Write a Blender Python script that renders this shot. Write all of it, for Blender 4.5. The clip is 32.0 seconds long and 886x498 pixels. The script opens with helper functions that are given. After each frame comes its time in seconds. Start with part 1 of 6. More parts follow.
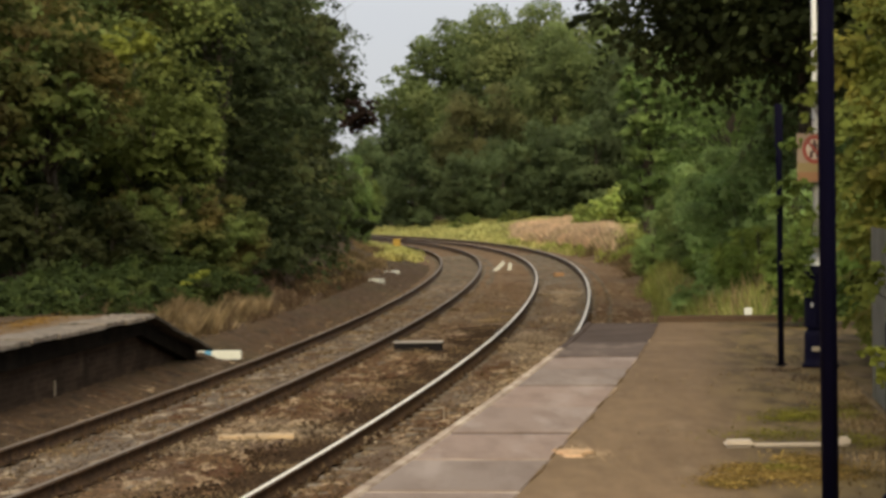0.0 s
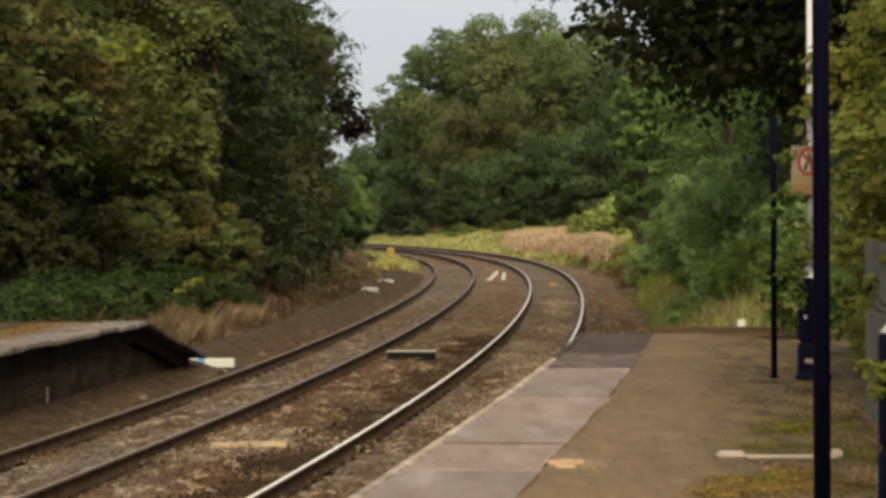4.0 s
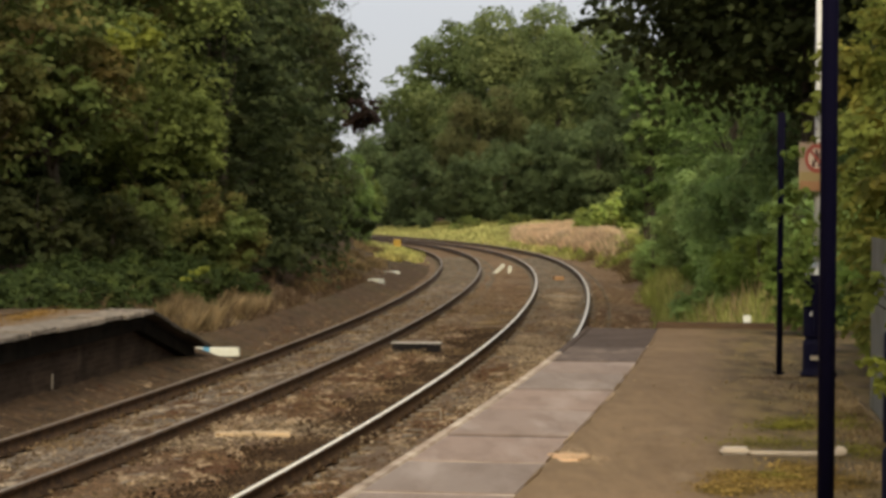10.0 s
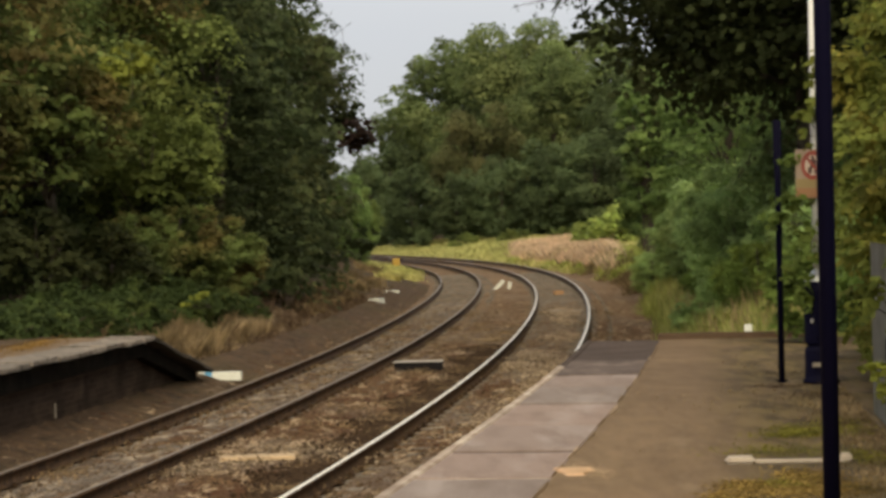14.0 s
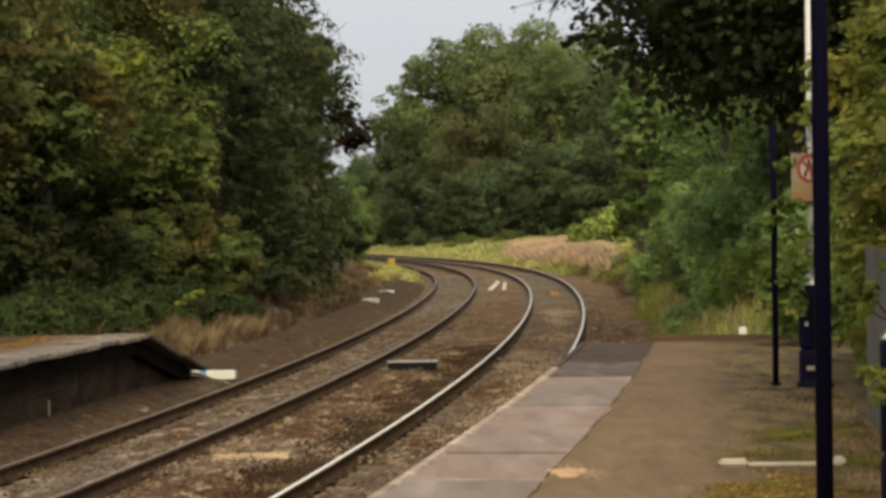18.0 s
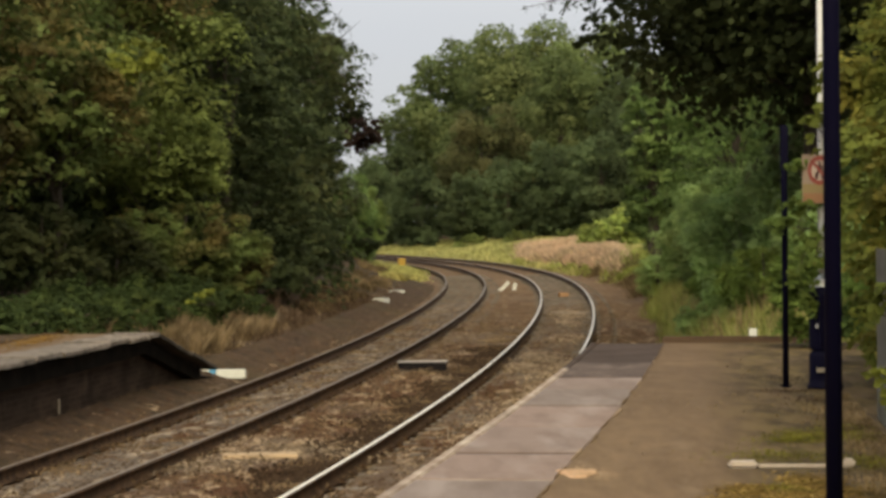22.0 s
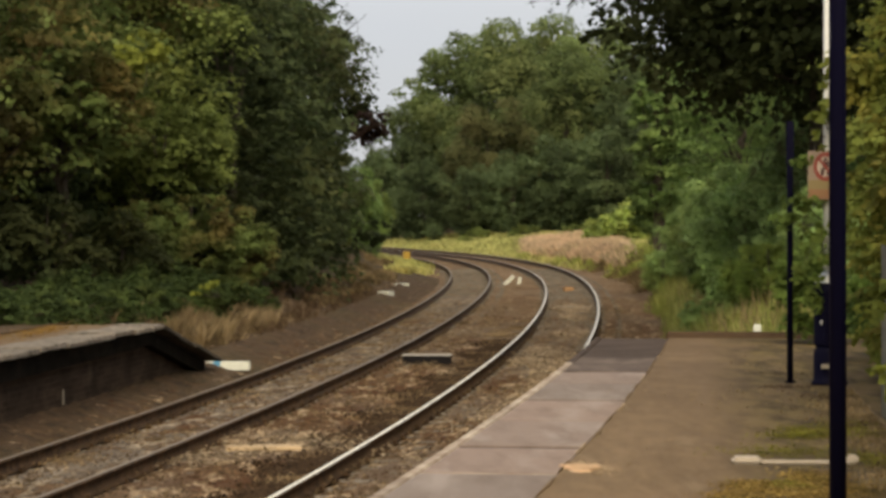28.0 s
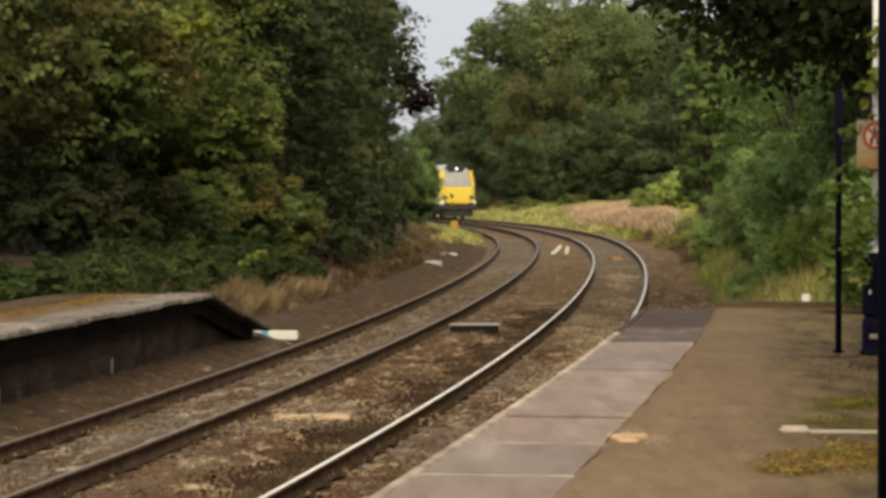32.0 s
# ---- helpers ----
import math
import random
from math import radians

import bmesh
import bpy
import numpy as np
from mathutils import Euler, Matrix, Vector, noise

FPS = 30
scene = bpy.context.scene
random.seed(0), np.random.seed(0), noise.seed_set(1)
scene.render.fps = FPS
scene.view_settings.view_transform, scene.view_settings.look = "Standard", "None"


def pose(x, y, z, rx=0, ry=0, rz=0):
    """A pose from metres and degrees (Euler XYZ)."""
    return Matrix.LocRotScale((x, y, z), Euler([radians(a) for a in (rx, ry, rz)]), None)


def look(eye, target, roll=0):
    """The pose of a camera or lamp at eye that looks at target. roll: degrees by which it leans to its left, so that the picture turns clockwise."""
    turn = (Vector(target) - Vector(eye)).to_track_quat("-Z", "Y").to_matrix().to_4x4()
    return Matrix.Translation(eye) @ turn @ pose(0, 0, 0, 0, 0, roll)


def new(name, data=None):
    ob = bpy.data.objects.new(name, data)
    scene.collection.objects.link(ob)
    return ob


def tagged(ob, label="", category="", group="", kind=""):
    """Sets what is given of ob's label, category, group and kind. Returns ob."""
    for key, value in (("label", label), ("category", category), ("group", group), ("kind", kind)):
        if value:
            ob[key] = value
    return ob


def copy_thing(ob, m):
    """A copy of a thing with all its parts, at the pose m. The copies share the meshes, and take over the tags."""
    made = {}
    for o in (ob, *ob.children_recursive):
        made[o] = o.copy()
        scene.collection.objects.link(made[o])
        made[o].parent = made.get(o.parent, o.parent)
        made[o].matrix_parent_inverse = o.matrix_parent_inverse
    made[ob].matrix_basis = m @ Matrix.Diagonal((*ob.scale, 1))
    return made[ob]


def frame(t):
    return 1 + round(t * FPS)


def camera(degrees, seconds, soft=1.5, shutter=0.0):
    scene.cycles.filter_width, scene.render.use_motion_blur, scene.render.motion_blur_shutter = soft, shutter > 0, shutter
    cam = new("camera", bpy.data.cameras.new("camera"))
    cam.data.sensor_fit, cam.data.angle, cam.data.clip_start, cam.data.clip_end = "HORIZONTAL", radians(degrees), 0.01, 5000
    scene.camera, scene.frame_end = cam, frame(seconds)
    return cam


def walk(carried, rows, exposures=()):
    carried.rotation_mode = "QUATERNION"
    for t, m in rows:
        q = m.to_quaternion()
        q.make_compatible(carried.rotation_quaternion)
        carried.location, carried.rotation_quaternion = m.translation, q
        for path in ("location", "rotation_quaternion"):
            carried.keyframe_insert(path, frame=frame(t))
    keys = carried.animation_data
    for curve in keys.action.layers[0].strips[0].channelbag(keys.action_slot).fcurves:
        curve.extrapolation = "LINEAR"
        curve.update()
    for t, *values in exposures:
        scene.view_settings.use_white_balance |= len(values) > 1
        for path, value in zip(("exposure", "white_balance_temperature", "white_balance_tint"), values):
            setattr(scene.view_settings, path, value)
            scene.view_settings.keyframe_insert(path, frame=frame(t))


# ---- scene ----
EXPOSURE = 0.51
cam = camera(20.2, 32.0, soft=3.4)
EYE = 2.536  # above the rail tops, which lie at z = 0; the platform is at 0.92
ROWS = [  # seconds, yaw, pitch, lean of a camera held by hand on one spot
    (0.0, 0.000, -1.129, 0.810),
    (0.5, -0.076, -1.023, 0.843),
    (1.0, -0.090, -0.687, 0.778),
    (1.5, -0.073, -0.587, 0.565),
    (2.0, -0.087, -0.666, 0.493),
    (2.5, -0.022, -0.793, 0.491),
    (3.0, -0.068, -0.871, 0.442),
    (3.5, -0.111, -0.952, 0.415),
    (5.5, -0.155, -0.704, 0.181),
    (6.0, -0.168, -0.868, 0.153),
    (6.5, -0.254, -1.007, 0.145),
    (7.0, -0.412, -1.011, 0.049),
    (7.5, -0.375, -0.922, -0.058),
    (8.0, -0.200, -0.865, -0.127),
    (8.5, -0.167, -0.859, -0.066),
    (9.0, 0.051, -1.105, 0.026),
    (9.5, 0.117, -1.240, -0.112),
    (10.0, 0.030, -1.097, -0.384),
    (10.5, 0.026, -1.060, -0.580),
    (11.0, 0.195, -1.173, -0.320),
    (11.5, 0.401, -1.298, 0.040),
    (12.0, 0.631, -1.316, 0.450),
    (12.5, 0.469, -1.367, 0.892),
    (13.0, 0.199, -1.205, 1.252),
    (13.5, 0.007, -0.686, 1.377),
    (15.5, 0.008, -0.713, 1.172),
    (16.0, -0.011, -0.899, 1.339),
    (16.5, -0.044, -1.047, 1.351),
    (17.0, -0.142, -0.919, 1.167),
    (17.5, -0.407, -0.756, 0.941),
    (18.0, -0.126, -0.682, 0.847),
    (18.5, 0.153, -0.546, 0.765),
    (19.0, 0.305, -0.582, 0.828),
    (19.5, 0.293, -0.700, 0.982),
    (20.0, 0.246, -0.797, 0.999),
    (20.5, 0.180, -0.762, 0.906),
    (21.0, 0.105, -0.598, 0.731),
    (21.5, 0.058, -0.675, 0.577),
    (22.0, 0.117, -0.674, 0.586),
    (22.5, 0.207, -0.715, 0.671),
    (23.0, 0.165, -0.997, 0.667),
    (23.5, 0.104, -1.184, 0.578),
    (24.0, 0.203, -1.194, 0.543),
    (24.5, -0.001, -1.025, 0.370),
    (25.0, -0.039, -0.997, 0.223),
    (25.5, 0.177, -0.916, 0.314),
    (27.5, 0.202, -0.879, 0.314),
    (28.0, 0.239, -0.822, 0.176),
    (28.5, 0.415, -0.783, 0.220),
    (29.0, 0.463, -0.888, 0.361),
    (29.5, 0.613, -1.013, 0.418),
    (30.0, 0.838, -1.137, 0.236),
    (30.5, 0.981, -1.226, 0.194),
    (31.0, 1.140, -1.477, 0.092),
    (31.5, 1.266, -1.660, -0.027),
    (32.0, 1.334, -1.522, 0.180)
]
walk(cam, [(t, pose(0, 0, EYE, 90 + pitch, lean, yaw)) for t, yaw, pitch, lean in ROWS],
     exposures=[(0.0, EXPOSURE), (27.0, EXPOSURE), (32.0, EXPOSURE + 0.07)])

# ---- daylight: a pale overcast sky ----
world = bpy.data.worlds.new("overcast_sky")
scene.world = world
world.use_nodes = True
wn, wl = world.node_tree.nodes, world.node_tree.links
sky = wn.new("ShaderNodeTexSky")
sky.sky_type = "NISHITA"
sky.sun_disc = False
sky.sun_elevation, sky.sun_rotation = radians(43), radians(178)
sky.air_density, sky.dust_density, sky.ozone_density = 1.0, 4.0, 1.0
pale = wn.new("ShaderNodeHueSaturation")
pale.inputs["Saturation"].default_value = 0.22
wl.new(sky.outputs[0], pale.inputs["Color"])
veil = wn.new("ShaderNodeMix")
veil.data_type = "RGBA"
veil.inputs["Factor"].default_value = 0.7
cloud = wn.new("ShaderNodeTexNoise")
cloud.inputs["Scale"].default_value, cloud.inputs["Detail"].default_value = 5.0, 3.0
stretch = wn.new("ShaderNodeMapping")
stretch.inputs["Scale"].default_value = (1, 1, 3.5)
wl.new(wn.new("ShaderNodeTexCoord").outputs["Generated"], stretch.inputs["Vector"])
wl.new(stretch.outputs[0], cloud.inputs["Vector"])
layers = wn.new("ShaderNodeMix")
layers.data_type = "RGBA"
layers.inputs[6].default_value, layers.inputs[7].default_value = (5.25, 5.55, 6.1, 1), (6.15, 6.2, 6.2, 1)
wl.new(cloud.outputs["Fac"], layers.inputs["Factor"])
wl.new(layers.outputs[2], veil.inputs[7])
wl.new(pale.outputs[0], veil.inputs[6])
wl.new(veil.outputs[2], wn["Background"].inputs["Color"])
wn["Background"].inputs["Strength"].default_value = 0.096

sun = new("sun", bpy.data.lights.new("sun", "SUN"))
sun.data.energy, sun.data.angle, sun.data.color = 2.35, radians(55), (1.0, 0.85, 0.52)
sun.matrix_world = look((1, -29, 27), (0, 0, 0))


# ---- materials ----
def rgb(*c):
    return (*c, 1.0)


class Mat:
    """A node material: noise-mixed colours, roughness and bump."""

    def __init__(self, name, rough=0.8, metal=0.0):
        self.m = bpy.data.materials.new(name)
        self.m.use_nodes = True
        self.n, self.l = self.m.node_tree.nodes, self.m.node_tree.links
        self.b = self.n["Principled BSDF"]
        self.b.inputs["Roughness"].default_value = rough
        self.b.inputs["Metallic"].default_value = metal
        self.b.inputs["Specular IOR Level"].default_value = 0.3
        self.pos = self.n.new("ShaderNodeNewGeometry").outputs["Position"]

    def local(self):
        self.pos = self.n.new("ShaderNodeTexCoord").outputs["Object"]
        return self

    def scaled(self, sx, sy, sz):
        v = self.n.new("ShaderNodeMapping")
        v.inputs["Scale"].default_value = (sx, sy, sz)
        self.l.new(self.pos, v.inputs["Vector"])
        return v.outputs[0]

    def noise(self, scale, detail=4.0, lo=0.35, hi=0.65, where=None, rough=0.6):
        t = self.n.new("ShaderNodeTexNoise")
        t.inputs["Scale"].default_value, t.inputs["Detail"].default_value = scale, detail
        t.inputs["Roughness"].default_value = rough
        self.l.new(where or self.pos, t.inputs["Vector"])
        r = self.n.new("ShaderNodeMapRange")
        r.inputs["From Min"].default_value, r.inputs["From Max"].default_value = lo, hi
        self.l.new(t.outputs["Fac"], r.inputs["Value"])
        return r.outputs[0]

    def mix(self, fac, a, b, amount=None):
        x = self.n.new("ShaderNodeMix")
        x.data_type = "RGBA"
        if isinstance(fac, (int, float)):
            x.inputs["Factor"].default_value = fac
        else:
            if amount is not None:
                s = self.n.new("ShaderNodeMath")
                s.operation = "MULTIPLY"
                s.inputs[1].default_value = amount
                self.l.new(fac, s.inputs[0])
                fac = s.outputs[0]
            self.l.new(fac, x.inputs["Factor"])
        for i, c in ((6, a), (7, b)):
            if isinstance(c, tuple):
                x.inputs[i].default_value = c
            else:
                self.l.new(c, x.inputs[i])
        return x.outputs[2]

    def random_object(self):
        return self.n.new("ShaderNodeObjectInfo").outputs["Random"]

    def random_island(self):
        return self.n.new("ShaderNodeNewGeometry").outputs["Random Per Island"]

    def colour(self, c):
        if isinstance(c, tuple):
            self.b.inputs["Base Color"].default_value = c
        else:
            self.l.new(c, self.b.inputs["Base Color"])
        return self

    def bump(self, height, strength=0.4, distance=0.02):
        x = self.n.new("ShaderNodeBump")
        x.inputs["Strength"].default_value, x.inputs["Distance"].default_value = strength, distance
        self.l.new(height, x.inputs["Height"])
        self.l.new(x.outputs[0], self.b.inputs["Normal"])
        return self

    def rough(self, fac, lo, hi):
        r = self.n.new("ShaderNodeMapRange")
        r.inputs["To Min"].default_value, r.inputs["To Max"].default_value = lo, hi
        self.l.new(fac, r.inputs["Value"])
        self.l.new(r.outputs[0], self.b.inputs["Roughness"])
        return self


def make_ballast():
    k = Mat("ballast_stone", 0.9)
    drawn = k.scaled(1, 0.4, 1)
    a = k.mix(k.noise(14, 5), rgb(0.038, 0.02, 0.01), rgb(0.225, 0.13, 0.066))
    b = k.mix(k.noise(0.9, 4, 0.42, 0.62, drawn), a, rgb(0.078, 0.033, 0.014), 0.85)
    c = k.mix(k.noise(4.0, 7, 0.53, 0.64, drawn, 0.7), b, rgb(0.58, 0.43, 0.28), 0.8)
    d = k.mix(k.noise(0.35, 4, 0.47, 0.6, drawn), c, rgb(0.2, 0.165, 0.13), 0.45)
    xyz = k.n.new("ShaderNodeSeparateXYZ")
    k.l.new(k.pos, xyz.inputs[0])
    r = k.n.new("ShaderNodeMapRange")
    r.inputs["From Min"].default_value, r.inputs["From Max"].default_value = 48, 100
    k.l.new(xyz.outputs["Y"], r.inputs["Value"])
    # far bed lightens with distance: its stronger light and haze are put into the colour
    far_lit = k.mix(k.noise(0.6, 5, 0.35, 0.65), rgb(0.125, 0.078, 0.045), rgb(0.25, 0.165, 0.1))
    k.colour(k.mix(r.outputs[0], d, far_lit, 0.9)).bump(k.noise(26, 3, 0.2, 0.8), 0.8, 0.05)
    return k.m


def make_grey_ballast():
    k = Mat("dusty_grey_ballast", 0.9)
    drawn = k.scaled(1, 0.4, 1)
    a = k.mix(k.noise(12, 5), rgb(0.07, 0.053, 0.04), rgb(0.25, 0.196, 0.155))
    c = k.mix(k.noise(1.2, 5, 0.45, 0.6, drawn), a, rgb(0.07, 0.042, 0.022), 0.8)
    b = k.mix(k.noise(3.0, 6, 0.55, 0.65, drawn), c, rgb(0.5, 0.4, 0.29), 0.75)
    k.colour(b).bump(k.noise(26, 3, 0.2, 0.8), 0.8, 0.05)
    return k.m


def make_stone():
    k = Mat("loose_stone", 0.9)
    drawn = k.scaled(1, 0.4, 1)
    a = k.mix(k.random_island(), rgb(0.024, 0.015, 0.009), rgb(0.135, 0.09, 0.054))
    b = k.mix(k.noise(0.9, 4, 0.42, 0.62, drawn), a, rgb(0.055, 0.03, 0.015), 0.75)
    b = k.mix(k.noise(4.0, 7, 0.53, 0.64, drawn, 0.7), b, rgb(0.55, 0.41, 0.27), 0.75)
    xyz = k.n.new("ShaderNodeSeparateXYZ")
    k.l.new(k.pos, xyz.inputs[0])
    r = k.n.new("ShaderNodeMapRange")
    r.inputs["From Min"].default_value, r.inputs["From Max"].default_value = 30, 55
    k.l.new(xyz.outputs["Y"], r.inputs["Value"])
    # stones carry the same painted lightening with distance as the bed
    far_lit = k.mix(k.random_island(), rgb(0.09, 0.06, 0.038), rgb(0.23, 0.165, 0.11))
    k.colour(k.mix(r.outputs[0], b, far_lit, 0.85)).bump(k.noise(60, 2), 0.3, 0.01)
    return k.m


def make_earth():
    k = Mat("earth_and_grass", 0.95)
    a = k.mix(k.noise(3.0, 5), rgb(0.044, 0.025, 0.014), rgb(0.118, 0.07, 0.038))
    b = k.mix(k.noise(0.22, 4, 0.45, 0.6), a, rgb(0.07, 0.075, 0.025), 0.2)
    b = k.mix(k.noise(7, 7, 0.57, 0.68, k.scaled(1, 0.5, 1), 0.7), b, rgb(0.26, 0.185, 0.115), 0.5)
    k.colour(b).bump(k.noise(12, 4), 0.7, 0.08)
    return k.m


def make_tarmac():
    k = Mat("worn_tarmac", 0.85)
    drawn = k.scaled(1, 0.24, 1)
    a = k.mix(k.noise(9.0, 8, 0.25, 0.75, drawn, 0.75), rgb(0.152, 0.1, 0.058), rgb(0.265, 0.179, 0.109))
    b = k.mix(k.noise(1.6, 7, 0.46, 0.62, drawn, 0.75), a, rgb(0.12, 0.077, 0.046), 0.5)
    b = k.mix(k.noise(0.8, 3, 0.5, 0.7, k.scaled(0.5, 0.7, 1)), b, rgb(0.13, 0.09, 0.05), 0.3)
    e = k.mix(k.noise(3.2, 5, 0.6, 0.7, drawn), b, rgb(0.31, 0.225, 0.145), 0.45)
    # darker brown towards the far end, and soil gathered along the foot of the fence
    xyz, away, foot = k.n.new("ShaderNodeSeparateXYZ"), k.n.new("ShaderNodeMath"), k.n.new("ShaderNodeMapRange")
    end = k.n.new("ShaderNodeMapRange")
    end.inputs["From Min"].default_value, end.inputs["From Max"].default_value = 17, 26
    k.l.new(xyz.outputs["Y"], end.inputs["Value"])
    far_tone = k.mix(k.noise(1.8, 6, 0.3, 0.6), e, rgb(0.128, 0.084, 0.053), 0.8)
    e = k.mix(end.outputs[0], e, far_tone, 0.85)
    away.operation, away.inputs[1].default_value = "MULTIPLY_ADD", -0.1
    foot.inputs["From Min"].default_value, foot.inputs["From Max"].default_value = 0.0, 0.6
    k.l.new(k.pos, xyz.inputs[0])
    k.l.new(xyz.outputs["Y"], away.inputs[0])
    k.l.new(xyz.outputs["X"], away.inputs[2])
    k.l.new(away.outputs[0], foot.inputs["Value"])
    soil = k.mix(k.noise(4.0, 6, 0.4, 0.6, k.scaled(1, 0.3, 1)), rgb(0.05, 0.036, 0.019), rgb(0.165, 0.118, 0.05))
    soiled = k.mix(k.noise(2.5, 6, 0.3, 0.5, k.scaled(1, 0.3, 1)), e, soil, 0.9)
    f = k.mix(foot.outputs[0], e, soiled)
    c = k.mix(k.noise(70, 2, 0.5, 0.75), f, rgb(0.25, 0.2, 0.14), 0.3)
    k.colour(c).bump(k.noise(90, 3), 0.5, 0.008)
    return k.m


def make_slab():
    k = Mat("pinkish_paving", 0.75)
    a = k.mix(k.random_object(), rgb(0.282, 0.203, 0.17), rgb(0.225, 0.178, 0.156))
    drawn = k.scaled(1, 0.2, 1)
    e = k.mix(k.noise(4.5, 6, 0.45, 0.68, drawn), a, rgb(0.15, 0.105, 0.085), 0.65)
    b = k.mix(k.noise(2.5, 5, 0.52, 0.68, drawn), e, rgb(0.4, 0.33, 0.3), 0.5)
    c = k.mix(k.noise(40, 3, 0.5, 0.8), b, rgb(0.34, 0.29, 0.26), 0.3)
    k.colour(c).bump(k.noise(60, 3), 0.35, 0.006)
    return k.m


def make_patch():
    k = Mat("dark_patched_paving", 0.8)
    a = k.mix(k.noise(1.5, 5), rgb(0.054, 0.039, 0.034), rgb(0.09, 0.066, 0.057))
    k.colour(k.mix(k.noise(50, 3, 0.5, 0.8), a, rgb(0.16, 0.13, 0.11), 0.4)).bump(k.noise(60, 3), 0.4, 0.006)
    return k.m


def make_worn_slab():
    k = Mat("greyed_paving", 0.8)
    a = k.mix(k.noise(1.5, 5), rgb(0.09, 0.067, 0.058), rgb(0.142, 0.107, 0.092))
    k.colour(k.mix(k.noise(4.5, 6, 0.5, 0.7, k.scaled(1, 0.3, 1)), a, rgb(0.26, 0.2, 0.175), 0.5)).bump(k.noise(60, 3), 0.4, 0.006)
    return k.m


def make_edging():
    k = Mat("worn_white_edging", 0.8)
    a = k.mix(k.noise(3.5, 6, 0.4, 0.62), rgb(0.3, 0.22, 0.17), rgb(0.52, 0.43, 0.35))
    k.colour(k.mix(k.noise(0.8, 3, 0.5, 0.65), a, rgb(0.17, 0.13, 0.1), 0.5)).bump(k.noise(30, 4), 0.4, 0.01)
    return k.m


def make_coping():
    k = Mat("weathered_coping", 0.85)
    a = k.mix(k.noise(2.2, 6, 0.35, 0.7), rgb(0.19, 0.155, 0.125), rgb(0.4, 0.33, 0.27))
    b = k.mix(k.random_object(), a, rgb(0.19, 0.16, 0.135))
    b = k.mix(k.noise(1.0, 4, 0.52, 0.66), b, rgb(0.06, 0.05, 0.035), 0.6)
    k.colour(k.mix(k.noise(9, 4, 0.5, 0.66), b, rgb(0.04, 0.033, 0.025), 0.75)).bump(k.noise(25, 4), 0.5, 0.02)
    return k.m


def make_dark_coping():
    k = Mat("dark_ramp_coping", 0.9)
    a = k.mix(k.noise(2.5, 6, 0.35, 0.7), rgb(0.022, 0.018, 0.014), rgb(0.1, 0.08, 0.062))
    k.colour(a).bump(k.noise(25, 4), 0.5, 0.02)
    return k.m


def make_old_wall():
    k = Mat("dirty_shaded_brickwork", 0.9)
    br = k.n.new("ShaderNodeTexBrick")
    br.inputs["Scale"].default_value = 1.0
    br.inputs["Brick Width"].default_value, br.inputs["Row Height"].default_value = 0.225, 0.075
    br.inputs["Mortar Size"].default_value = 0.008
    # dirty brick tones kept low, with the overhang's shade in them
    br.inputs["Color1"].default_value, br.inputs["Color2"].default_value = rgb(0.05, 0.034, 0.025), rgb(0.09, 0.063, 0.046)
    br.inputs["Mortar"].default_value = rgb(0.1, 0.07, 0.05)
    q, v = k.n.new("ShaderNodeSeparateXYZ"), k.n.new("ShaderNodeCombineXYZ")
    k.l.new(k.pos, q.inputs[0])
    k.l.new(q.outputs["Y"], v.inputs["X"])
    k.l.new(q.outputs["Z"], v.inputs["Y"])
    k.l.new(v.outputs[0], br.inputs["Vector"])
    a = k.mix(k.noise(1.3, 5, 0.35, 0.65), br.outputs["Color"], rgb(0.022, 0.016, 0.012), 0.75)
    st = k.noise(1.0, 4, 0.56, 0.7, k.scaled(1.6, 1.6, 0.9))
    k.colour(k.mix(st, a, rgb(0.15, 0.112, 0.082), 0.4)).bump(br.outputs["Fac"], 0.3, -0.01)
    return k.m


def make_shaded_beam():
    # near-black colour holds the shade that falls under the coping
    k = Mat("coping_shade_black", 0.9)
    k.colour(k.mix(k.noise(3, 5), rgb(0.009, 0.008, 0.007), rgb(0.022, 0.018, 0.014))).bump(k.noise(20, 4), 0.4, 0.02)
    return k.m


def make_rust():
    k = Mat("rusty_rail_side", 0.75)
    k.colour(k.mix(k.noise(8, 5), rgb(0.03, 0.018, 0.011), rgb(0.1, 0.058, 0.032))).bump(k.noise(60, 3), 0.3, 0.004)
    return k.m


def make_rail_top(name, shine):
    k = Mat(name, 0.45, 0.15)
    # near-white base stands in for sky mirrored along the polished steel
    a = k.mix(k.noise(3.0, 4, 0.4, 0.7), rgb(0.96, 0.91, 0.82), rgb(0.86, 0.79, 0.68))
    c = k.mix(1.0 - shine, a, rgb(0.085, 0.052, 0.03))
    # this painted sheen browns out with distance
    if shine > 0.5:
        xyz, r = k.n.new("ShaderNodeSeparateXYZ"), k.n.new("ShaderNodeMapRange")
        r.inputs["From Min"].default_value, r.inputs["From Max"].default_value = 30, 118
        k.l.new(k.pos, xyz.inputs[0])
        k.l.new(xyz.outputs["Y"], r.inputs["Value"])
        c = k.mix(r.outputs[0], c, rgb(0.2, 0.12, 0.07), 0.85)
    k.colour(c)
    k.b.inputs["Specular IOR Level"].default_value = 0.3 + 0.6 * shine
    k.rough(k.noise(5, 3), 0.5 - 0.2 * shine, 0.6 - 0.2 * shine)
    return k.m


def make_sleeper():
    k = Mat("dusty_sleeper", 0.9)
    a = k.mix(k.random_object(), rgb(0.16, 0.13, 0.1), rgb(0.24, 0.2, 0.165))
    k.colour(k.mix(k.noise(5, 5), a, rgb(0.07, 0.052, 0.036), 0.7)).bump(k.noise(40, 3), 0.4, 0.01)
    return k.m


